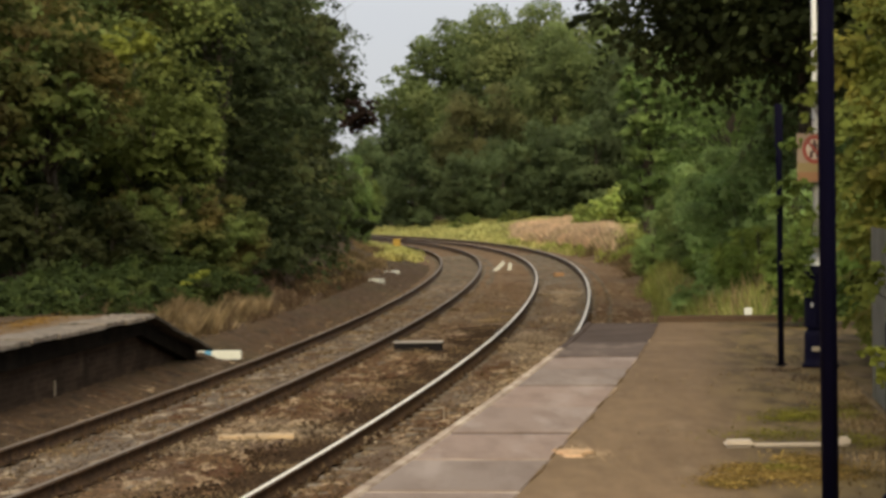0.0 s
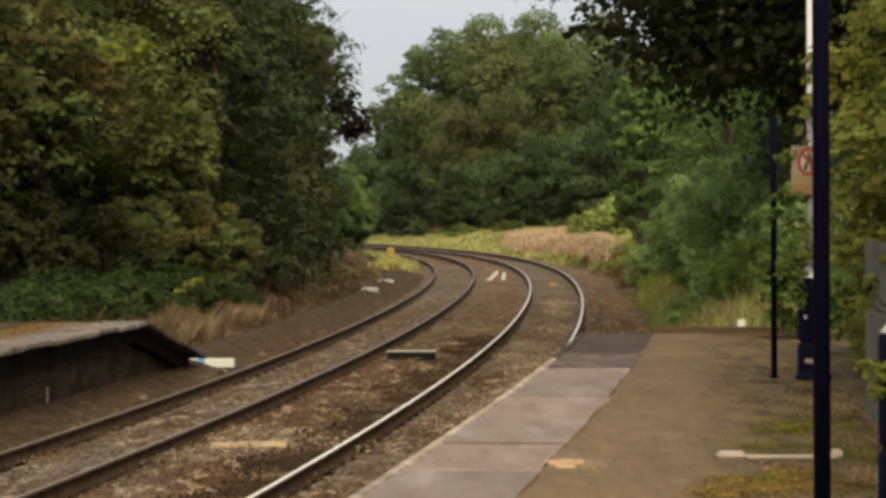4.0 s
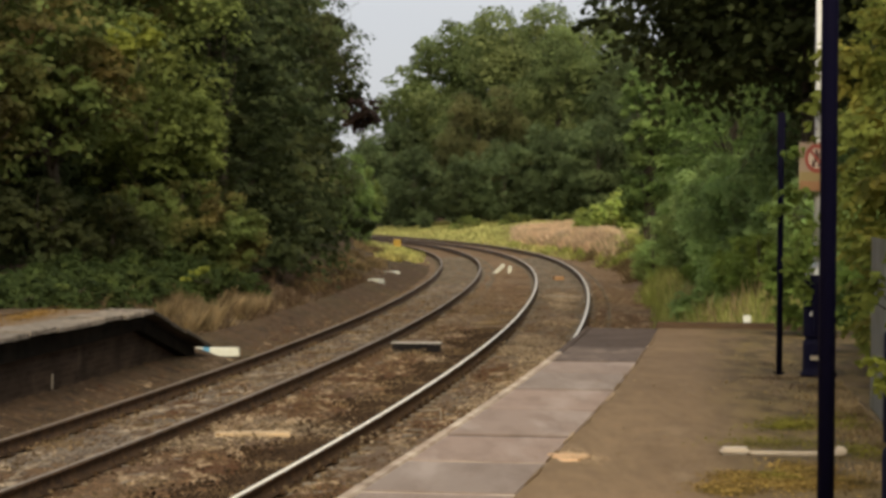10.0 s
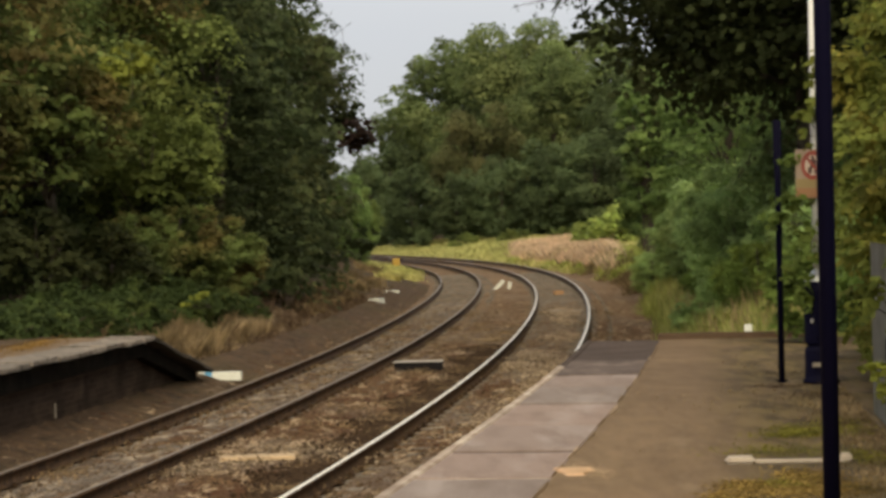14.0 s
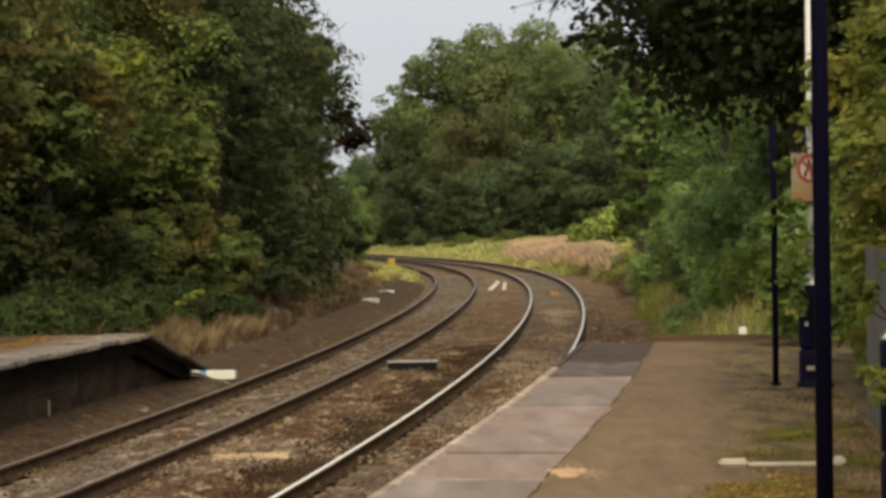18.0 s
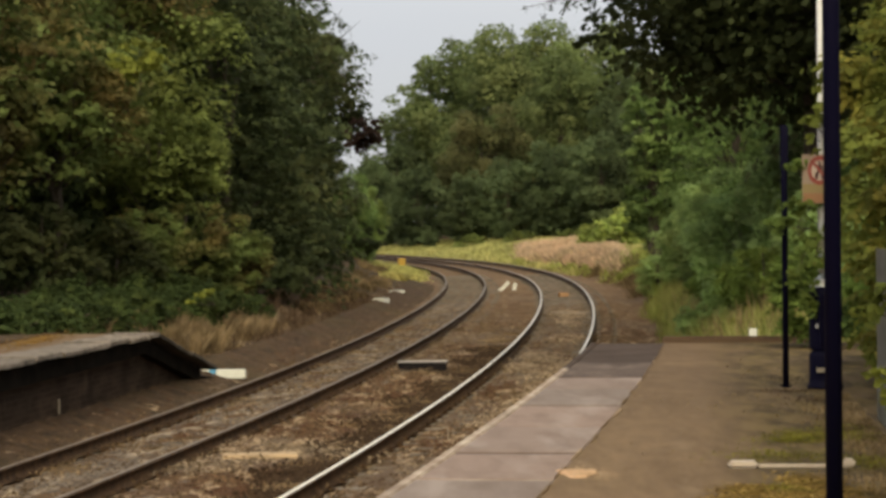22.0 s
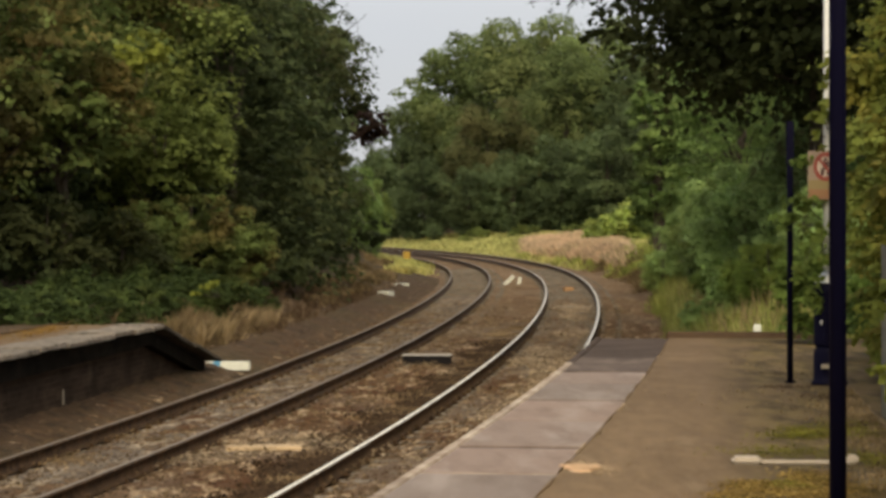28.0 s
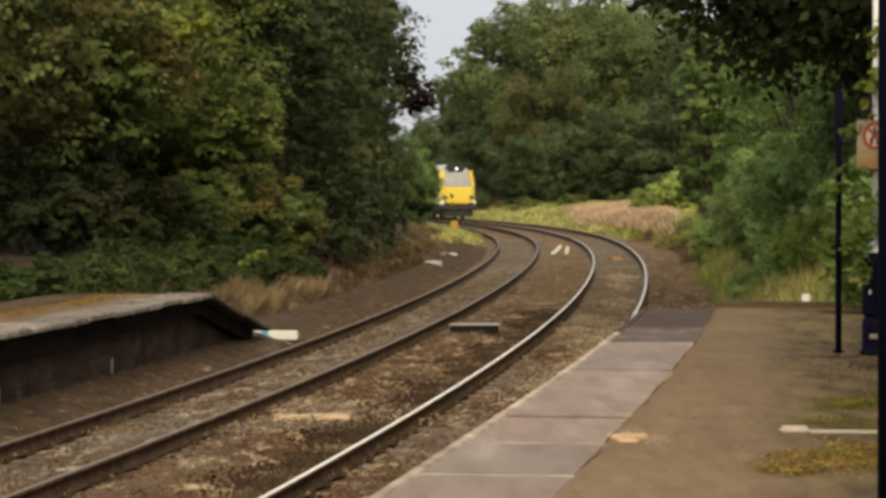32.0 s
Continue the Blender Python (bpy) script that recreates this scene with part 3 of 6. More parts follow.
def build_ballast():
    lat = np.arange(A_OFF - 1.0, D_OFF + 2.21, 0.12)
    prof = []
    for v in lat:
        mid = 0.0 if abs(v) < abs(v - C_OFF - GAUGE / 2) else C_OFF + GAUGE / 2
        z = -0.142 + 0.034 * (v - mid) + (0.022 if abs(v - mid) > 0.86 else 0.0)
        if B_OFF + 0.2 < v < C_OFF - 0.2:
            z = -0.088 - 0.064 * (v - B_OFF - 0.2) / (SIX_FOOT - 0.4)
        if v < A_OFF - 0.5:
            z = -0.165 + (A_OFF - 0.5 - v) * 0.28
        if v > D_OFF + 0.5:
            z = -0.15 - (v - D_OFF - 0.5) * 0.03 + max(0.0, v - D_OFF - 1.5) * 0.25
        if min(abs(v - q) for q in (A_OFF, B_OFF, C_OFF, D_OFF)) < 0.2:
            z -= 0.03
        prof.append((v, z))
    tagged(strip("ballast", np.concatenate([np.arange(-30, 60, 0.14), np.arange(60, 180, 0.5), np.arange(180, 600, 4)]), prof, BALLAST, 0.014),
           "brown ballast bed under both tracks", "ballast", kind="stuff")
    tagged(strip("ballast_between_rails", np.arange(-30, 62, 0.14), [(v, -0.136 + 0.034 * v) for v in np.arange(A_OFF + 0.2, B_OFF - 0.19, 0.1)], GREY_BALLAST, 0.012, 4),
           "dusty grey ballast between the far track's rails", "ballast", kind="stuff")
    shoulder = [(v, -0.15 + (A_OFF - 0.5 - v) * 0.28) for v in np.arange(A_OFF - 1.55, A_OFF - 0.44, 0.1)]
    tagged(strip("soil_shoulder", np.arange(-6, 84, 0.2), shoulder, EARTH, 0.011, 6), "dark soil over the ballast shoulder of the far track", "soil", kind="stuff")
    # loose stones on the bed
    rng = np.random.default_rng(5)
    n = 34000
    s = -6 + 66 * rng.random(n) ** 1.3
    v = A_OFF - 0.62 + (D_OFF + 1.9 - A_OFF + 0.62) * rng.random(n)
    scatter_stones("ballast_stones", s, v, STONE, "loose brown ballast stones", rng)
    # sooty stones along the third rail and pale spilt ones inside the near track
    n = 15000
    s = 1 + 34 * rng.random(n)
    v = C_OFF - 0.19 - np.abs(rng.normal(0, 0.3, n)) * (0.6 + 0.5 * np.sin(s * 0.9) ** 2)
    scatter_stones("sooty_stones", s, v, SOOTY_STONE, "dark sooty ballast stones along the rail", rng, 0.018)
    heaps = ((38.2, 0.95, 1.2, 0.22, 800), (22.0, 1.1, 2.2, 0.16, 900), (27.0, 1.05, 2.0, 0.2, 900), (16.0, 0.95, 2.6, 0.2, 700), (31.0, 0.6, 1.0, 0.2, 300))
    s = np.concatenate([rng.normal(a, c, k) for a, b, c, d, k in heaps])
    v = np.concatenate([C_OFF + b + rng.normal(0, d, k) for a, b, c, d, k in heaps])
    scatter_stones("pale_stones", s, v, CHIPPINGS, "pale dusty stones spilt inside the near track", rng)


def scatter_stones(name, s, v, material, words, rng, lift=0.0):
    clear = np.min([np.abs(v - q) for q in (A_OFF, B_OFF, C_OFF, D_OFF)], axis=0) > 0.17
    s, v = s[clear], v[clear]
    n = len(s)
    x, y, h = along(s, 0)
    mid = np.where(np.abs(v) < np.abs(v - C_OFF - GAUGE / 2), 0.0, C_OFF + GAUGE / 2)
    z = np.where(v < A_OFF - 0.5, -0.165 + np.clip(A_OFF - 0.5 - v, 0, 0.6) * 0.26, -0.142 + 0.034 * (v - mid) + np.where(np.abs(v - mid) > 0.86, 0.02, 0.0))
    z = np.where(v > D_OFF + 0.5, -0.15 - (v - D_OFF - 0.5) * 0.03 + np.maximum(0, v - D_OFF - 1.5) * 0.25, z)
    z = np.where((v > B_OFF + 0.2) & (v < C_OFF - 0.2), -0.09 - 0.064 * (v - B_OFF - 0.2) / (SIX_FOOT - 0.4), z)
    c = np.stack([x + v * np.cos(h), y + v * np.sin(h), z + lift], 1)
    octa = np.array([(1, 0, 0), (0, 1, 0), (-1, 0, 0), (0, -1, 0), (0, 0, 0.8), (0, 0, -0.8)])
    tri = np.array([(0, 1, 4), (1, 2, 4), (2, 3, 4), (3, 0, 4), (1, 0, 5), (2, 1, 5), (3, 2, 5), (0, 3, 5)])
    size = rng.uniform(0.014, 0.033, (n, 1, 1))
    shape = octa[None] * size * rng.uniform(0.7, 1.3, (n, 6, 1))
    a = rng.uniform(0, 6.28, n)
    ca, sa = np.cos(a)[:, None], np.sin(a)[:, None]
    shape = np.stack([shape[..., 0] * ca - shape[..., 1] * sa, shape[..., 0] * sa + shape[..., 1] * ca, shape[..., 2]], -1)
    verts = (shape + c[:, None]).reshape(-1, 3)
    faces = (tri[None] + 6 * np.arange(n)[:, None, None]).reshape(-1, 3)
    tagged(arrays(name, verts, faces, material), words, "ballast", kind="stuff")


def rail_profile():
    return [(-0.07, -0.159), (0.07, -0.159), (0.07, -0.148), (0.012, -0.125), (0.01, -0.045), (0.035, -0.035), (0.035, -0.008), (0.025, 0.0),
            (-0.025, 0.0), (-0.035, -0.008), (-0.035, -0.035), (-0.01, -0.045), (-0.012, -0.125), (-0.07, -0.148)]


def rail_height(lat):
    return 0.05 if lat in (B_OFF, D_OFF) else 0.0


def build_rail(lat, top, parent, label):
    s = np.concatenate([np.arange(-40, 200, 1.0), np.arange(200, 615, 4.0)])
    prof = rail_profile()
    z0 = rail_height(lat)
    x, y, h = along(s, 0)
    bm = bmesh.new()
    rings = []
    for i in range(len(s)):
        rise = 0.00027 * max(0.0, y[i] - 20) if s[i] < 200 else 0.045
        rings.append([bm.verts.new((x[i] + (lat + u) * math.cos(h[i]), y[i] + (lat + u) * math.sin(h[i]), z0 + w + rise)) for u, w in prof])
    k = len(prof)
    for a, b in zip(rings, rings[1:]):
        for i in range(k):
            f = bm.faces.new((a[i], a[(i + 1) % k], b[(i + 1) % k], b[i]))
            f.material_index = 1 if i in (7, 8) else 0
            f.smooth = True
    part("rail", bm, (RUST, top), parent, label)


def build_tracks():
    box_me = box(-1.3, -0.13, -0.2, 1.3, 0.13, 0.0, 0.012)
    me = bpy.data.meshes.new("sleeper")
    box_me.to_mesh(me)
    box_me.free()
    me.materials.append(SLEEPER)
    clip_bm = box(-0.12, -0.09, 0.0, 0.12, 0.09, 0.02, 0.006)
    box(-0.1, -0.06, 0.02, -0.055, 0.06, 0.05, 0.008, clip_bm)
    box(0.055, -0.06, 0.02, 0.1, 0.06, 0.05, 0.008, clip_bm)
    clip = bpy.data.meshes.new("rail_chair")
    clip_bm.to_mesh(clip)
    clip_bm.free()
    clip.materials.append(RUST)
    for mid, lats, top, words in ((0.0, (A_OFF, B_OFF), RAIL_DULL, "dull brown rails of the far track"),
                                  (C_OFF + GAUGE / 2, (C_OFF, D_OFF), RAIL_BRIGHT, "polished rails of the track at the near platform")):
        track = empty("track", Matrix(), words + " curving away on sleepers in ballast", "railway track", "tracks")
        track["kind"] = "structure"
        for lat in lats:
            build_rail(lat, top, track, "worn railhead with the sky's sheen put into its colour" if top is RAIL_BRIGHT else "dull rusty rail")
        for i in range(150):
            s = -4 + 0.7 * i
            x, y, h = along(s, mid)
            ob = new("sleeper", me)
            ob.parent = track
            ob.matrix_basis = pose(x, y, -0.145 + 0.00027 * max(0.0, y - 20), 0, -1.9, math.degrees(h))
        for lat in lats:
            for i in range(60):
                x, y, h = along(-2 + 0.7 * i, lat)
                ob = new("rail_chair", clip)
                ob.parent = track
                ob.matrix_basis = pose(x, y, rail_height(lat) - 0.172, 0, 0, math.degrees(h))


build_ground()
build_ballast()
build_tracks()


# ---- platforms ----
def swept(s0, s1, lat0, lat1, z0, z1, step=1.0, bm=None, lip=0.0, drop=None):
    """A solid along the line between two lateral distances and two heights; drop lowers it by a function of s."""
    bm = bm or bmesh.new()
    n = max(2, int(round(abs(s1 - s0) / step)) + 1)
    rings = []
    for s in np.linspace(s0, s1, n):
        x, y, h = along(s, 0)
        d = drop(s) if drop else 0.0
        sec = [(lat0, z0), (lat1, z0), (lat1, z1 - lip), (lat1 - lip, z1), (lat0 + lip, z1), (lat0, z1 - lip)] if lip else [(lat0, z0), (lat1, z0), (lat1, z1), (lat0, z1)]
        rings.append([bm.verts.new((x + v * math.cos(h), y + v * math.sin(h), z - d)) for v, z in sec])
    k = len(rings[0])
    for a, b in zip(rings, rings[1:]):
        for i in range(k):
            bm.faces.new((a[i], b[i], b[(i + 1) % k], a[(i + 1) % k]))
    bm.faces.new(rings[0])
    bm.faces.new(rings[-1][::-1])
    return bm


PLAT = 0.92


def build_near_platform():
    e = D_OFF + 0.74
    body = tagged(link("platform_near", swept(-45, END_S, e + 0.24, D_OFF + 4.6, -0.5, PLAT - 0.09), OLD_WALL), "brick platform beside the near track", "platform", kind="structure")
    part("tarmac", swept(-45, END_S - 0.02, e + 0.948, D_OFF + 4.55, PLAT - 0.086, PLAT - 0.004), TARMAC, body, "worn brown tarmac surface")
    # pale edging blocks and the paving behind them
    joints = [END_S, 10.9, 8.4, 6.7, 4.6, 2.5, 0.35, -1.4, -3.1]
    while joints[-1] > -44:
        joints.append(joints[-1] - 1.9)
    for i, (b, a) in enumerate(zip(joints, joints[1:])):
        m = PATCH if i == 0 else (WORN_SLAB if i == 1 else SLAB)
        wide = 0.11 if i in (6, 7) else 0.07
        z = PLAT + (0.004 if i % 2 else 0.0) - (0.006 if i == 0 else 0)
        part("paving_slab", swept(a + 0.03, b - wide, e + 0.085, e + 0.946, PLAT - 0.086, z, 1.0, None, 0.008), m, body,
             "dark patched paving" if i == 0 else "")
        if 0 < i < 14:
            part("joint", swept(b - wide - 0.005, b + 0.034, e + 0.087, e + 0.944, PLAT - 0.085, PLAT - 0.007), PATCH, body, "dark stained joint") if i < 7 else part("joint", swept(b - wide - 0.005, b + 0.034, e + 0.087, e + 0.944, PLAT - 0.085, PLAT - 0.005), EDGING, body, "pale mortar joint")
    s = END_S
    while s > -44:
        n = 0.9
        part("edging_block", swept(s - n + 0.006, s - 0.006, e + 0.0, e + 0.077, PLAT - 0.14, PLAT + 0.003, 1.0, None, 0.012), EDGING if s < 10.3 else PATCH, body)
        s -= n
    # rotten timber kerb across the end
    x0, y0, h = along(END_S + 0.05, D_OFF + 1.66)
    kerb = link("timber_kerb", box(0, -0.1, 0, 2.3, 0.1, 0.16, 0.02), BROWN_KERB)
    kerb.matrix_world = pose(x0, y0, PLAT - 0.085, 0, 0, math.degrees(h))
    tagged(kerb, "dark rotting timber laid across the platform end", "kerb")


def build_far_platform():
    e = A_OFF - 0.84

    def sink(s):
        return 0.0 if s < LEFT_END else (s - LEFT_END) * 0.172

    body = tagged(link("platform_far", swept(-45, LEFT_FOOT, e - 2.2, e - 0.36, -0.6, PLAT - 0.1, 0.5, None, 0, sink), OLD_WALL), "dirty shaded brick platform with overhanging coping and a ramped end", "platform", kind="structure")
    # the shade below the overhang is built as a black corbel
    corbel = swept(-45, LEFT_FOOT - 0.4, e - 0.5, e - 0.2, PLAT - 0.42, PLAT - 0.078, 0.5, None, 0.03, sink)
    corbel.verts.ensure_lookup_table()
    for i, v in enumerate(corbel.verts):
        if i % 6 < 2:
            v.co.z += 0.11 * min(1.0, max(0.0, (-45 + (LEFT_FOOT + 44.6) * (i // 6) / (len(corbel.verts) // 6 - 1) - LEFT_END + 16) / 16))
    part("corbel", corbel, SHADED_BEAM, body, "shade under the coping, built as a near-black corbel")
    s = -44.0
    k = 0
    chip = random.Random(12)
    while s < LEFT_FOOT:
        n = 1.2 if s < LEFT_END - 1.3 or s >= LEFT_END else LEFT_END - s
        rise = 0.01 * math.sin(k * 2.3)
        slab = swept(s + 0.008, min(s + n, LEFT_FOOT) - 0.008, e - 0.66, e + 0.016 * math.cos(k * 1.7), PLAT - 0.064 + rise, PLAT + rise, 0.12, None, 0.018, sink)
        for v in slab.verts:
            v.co += Vector((chip.uniform(-0.01, 0.01), 0, chip.uniform(-0.005, 0.005)))
        part("coping_slab", slab, COPING if s < LEFT_END else DARK_COPING, body)
        s += n
        k += 1
    part("paved_strip", swept(-45, LEFT_FOOT, e - 1.5, e - 0.666, PLAT - 0.095, PLAT - 0.012, 0.5, None, 0, sink), TARMAC, body, "worn mossy tarmac strip")
    part("grassy_top", swept(-45, LEFT_FOOT, e - 2.2, e - 1.505, PLAT - 0.095, PLAT + 0.01, 0.5, None, 0, sink), EARTH, body, "grassed-over back of the platform")
    for s in (14.6, 9.9):
        x, y, h = along(s, e - 0.345)
        ob = link("marker_plate", box(-0.006, -0.022, 0, 0.012, 0.022, 0.2, 0.004), PALE_KERB)
        ob.matrix_world = pose(x, y, 0.06 if s < 19 else 0.12, 0, 0, math.degrees(h))
        tagged(ob, "small pale plate fixed to the dirty platform wall", "plate", "wall plates")


build_near_platform()
build_far_platform()


# ---- columns, posts, fence on the near platform ----
def build_column(x, y, sign):
    col = empty("lamp_column", pose(x, y, PLAT), "white lamp column with a navy base compartment" + (" and a warning sign" if sign else ""), "lamp column", "lamp columns")
    part("base", lathe([(0.17, 0), (0.17, 0.03), (0.152, 0.045), (0.15, 0.1), (0.15, 0.3), (0.145, 0.33), (0.128, 0.345), (0.128, 0.37)], 28), NAVY, col, "navy painted drum at the foot", True)
    part("compartment", lathe([(0.145, 0.37), (0.147, 0.385), (0.147, 0.93), (0.138, 0.955)], 28), NAVY, col, "navy painted base compartment", True)
    part("latch", box(-0.105, -0.15, 0.57, -0.085, -0.12, 0.61, 0.004), SILVER, col, "worn metal latch")
    part("collar", lathe([(0.138, 0.955), (0.13, 0.97), (0.062, 1.05), (0.06, 1.07)], 24), SILVER, col, "grey metal collar", True)
    part("shaft", lathe([(0.057, 1.065), (0.055, 3.2), (0.05, 5.2), (0.045, 5.4)], 20), WHITE, col, "white painted shaft", True)
    part("door", box(-0.07, -0.151, 0.42, 0.07, -0.12, 0.88, 0.006), NAVY, col)
    part("label_plate", box(-0.1, -0.165, 0.16, -0.02, -0.14, 0.2), PALE_KERB, col, "small pale label")
    part("lantern_arm", box(-0.03, -0.03, 5.38, 0.03, 0.5, 5.43, 0.01), WHITE, col)
    lan = bmesh.new()
    box(-0.12, 0.35, 5.36, 0.12, 0.9, 5.48, 0.04, lan)
    part("lantern", lan, SILVER, col)
    return col


build_column(3.52, 23.3, True)
build_column(2.452, 13.0, False)


def build_sign():
    """Prohibition sign clamped to the column's shaft."""
    ob = empty("warning_sign", pose(3.468, 23.2, 0.0, 0, 0, -6) @ Matrix.Diagonal((0.81, 1, 1, 1)), "faded prohibition sign with a red ring on a white column", "sign")
    z0, z1 = 2.65, 3.11
    part("plate", box(-0.2, -0.006, z0, 0.2, 0.006, z1, 0.003), SIGN_FACE, ob, "faded cream sign plate")
    part("middle_panel", box(-0.194, -0.0095, z0 + 0.1, 0.194, -0.0065, z0 + 0.185), SIGN_OLIVE, ob, "faded olive-yellow panel")
    part("lower_panel", box(-0.194, -0.0095, z0 + 0.008, 0.194, -0.0065, z0 + 0.098), SIGN_ORANGE, ob, "faded orange panel")
    disc = lathe([(0.105, 0), (0.105, 0.003)], 28)
    bmesh.ops.rotate(disc, verts=disc.verts, cent=(0, 0, 0), matrix=Matrix.Rotation(radians(90), 3, "X"))
    bmesh.ops.translate(disc, verts=disc.verts, vec=(0, -0.0065, 2.96))
    part("disc", disc, SIGN_PALE, ob, "pale disc inside the ring")
    ring = bmesh.new()
    n = 28
    for r0, r1, y in ((0.095, 0.135, -0.0115),):
        vs = [[ring.verts.new((r * math.cos(2 * math.pi * i / n), y, 2.96 + r * math.sin(2 * math.pi * i / n))) for i in range(n)] for r in (r0, r1)]
        for i in range(n):
            ring.faces.new((vs[0][i], vs[0][(i + 1) % n], vs[1][(i + 1) % n], vs[1][i]))
    g = bmesh.ops.extrude_face_region(ring, geom=ring.faces[:])
    for v in [q for q in g["geom"] if isinstance(q, bmesh.types.BMVert)]:
        v.co.y += 0.004
    part("ring", ring, SIGN_RED, ob, "red prohibition ring")
    bar = bmesh.new()
    box(-0.11, -0.0125, -0.014, 0.11, -0.0108, 0.014, 0, bar)
    bmesh.ops.rotate(bar, verts=bar.verts, cent=(0, 0, 0), matrix=Matrix.Rotation(radians(45), 3, "Y"))
    bmesh.ops.translate(bar, verts=bar.verts, vec=(0, 0, 2.96))
    part("diagonal_bar", bar, SIGN_RED, ob)
    fig = bmesh.new()
    box(-0.03, -0.012, 2.93, 0.035, -0.01, 3.01, 0, fig)
    box(-0.055, -0.012, 2.88, -0.015, -0.01, 2.94, 0, fig)
    box(0.015, -0.012, 2.88, 0.055, -0.01, 2.935, 0, fig)
    box(-0.015, -0.012, 3.012, 0.02, -0.01, 3.045, 0, fig)
    part("pictogram", fig, SIGN_BLACK, ob, "dark pictogram")
    part("bracket", box(-0.03, 0.0065, 2.82, 0.11, 0.05, 2.86), SILVER, ob)


build_sign()


def build_post(x, y, r, top, words, head):
    post = empty("post", pose(x, y, PLAT), words, "post", "navy posts")
    part("tube", lathe([(r, 0.012), (r, top - 0.02), (r * 0.8, top)], 20), NAVY, post, "", True)
    part("foot_plate", box(-r * 1.2, -r * 1.2, 0, r * 1.2, r * 1.2, 0.012, 0.003), NAVY, post)
    for u in (-1, 1):
        for v in (-1, 1):
            part("bolt", lathe([(0.009, 0.013), (0.009, 0.026)], 6, None, (u * r * 1.5, v * r * 1.5)), DARK_BOX, post)
    if head:
        part("signal_head", box(-0.036, -0.036, top - 0.36, 0.036, 0.036, top + 0.06, 0.01), NAVY, post, "dark box head seen from behind")
        part("hood", box(-0.03, 0.036, top - 0.1, 0.03, 0.07, top + 0.02, 0.008), NAVY, post)


build_post(1.853, 12.0, 0.042, 4.4, "dark navy tubular steel post on the platform", False)
build_post(3.178, 23.5, 0.03, 2.42, "thin dark navy post with a box head among leaves", True)


def build_fence():
    """Grey profiled sheet panels between posts along the back of the platform."""
    fence = empty("fence", Matrix(), "grey profiled sheet-metal fence at the back of the platform", "fence")
    top = PLAT + 1.36
    edges = np.arange(19.6, -18, -2.4)
    for y0, y1 in zip(edges, edges[1:]):
        x0, x1 = 1.41 + 0.1 * y0, 1.41 + 0.1 * y1
        d = Vector((x1 - x0, y1 - y0, 0))
        n = int(d.length / 0.6)
        bm = bmesh.new()
        side = Vector((d.y, -d.x, 0)).normalized()
        rows = []
        for i in range(n + 1):
            for q, f in ((0.0, 0.0), (0.25, 1.0), (0.5, 1.0), (0.75, 0.0)):
                t = min(1.0, (i + q) / (n + 0.75))
                p = Vector((x0, y0, 0)) + d * t + side * 0.005 * f
                rows.append((bm.verts.new((p.x, p.y, PLAT + 0.02)), bm.verts.new((p.x, p.y, top))))
        for u, v in zip(rows, rows[1:]):
            bm.faces.new((u[0], v[0], v[1], u[1]))
        bmesh.ops.solidify(bm, geom=bm.faces[:], thickness=0.004)
        part("sheet_panel", bm, FENCE, fence)
        part("fence_post", box(x0 + 0.01, y0 - 0.03, PLAT, x0 + 0.07, y0 + 0.03, top - 0.02, 0.006), FENCE, fence)
        rail = bmesh.new()
        for z in (PLAT + 0.25, top - 0.15):
            q = Vector((x0, y0, z)), Vector((x1, y1, z))
            o = side * 0.05
            vs = [rail.verts.new(p + o * k + Vector((0, 0, w))) for p in q for k, w in ((-0.3, -0.03), (-1.0, -0.03), (-1.0, 0.03), (-0.3, 0.03))]
            for f in ((0, 1, 2, 3), (7, 6, 5, 4), (0, 4, 5, 1), (1, 5, 6, 2), (2, 6, 7, 3), (3, 7, 4, 0)):
                rail.faces.new([vs[i] for i in f])
        part("rail", rail, FENCE, fence)


build_fence()


# ---- small things on the line and the platform ----
def set_at(name, bm, material, x, y, z, turn, label, category, group=""):
    ob = link(name, bm, material)
    ob.matrix_world = pose(x, y, z, 0, 0, turn)
    return tagged(ob, label, category, group)


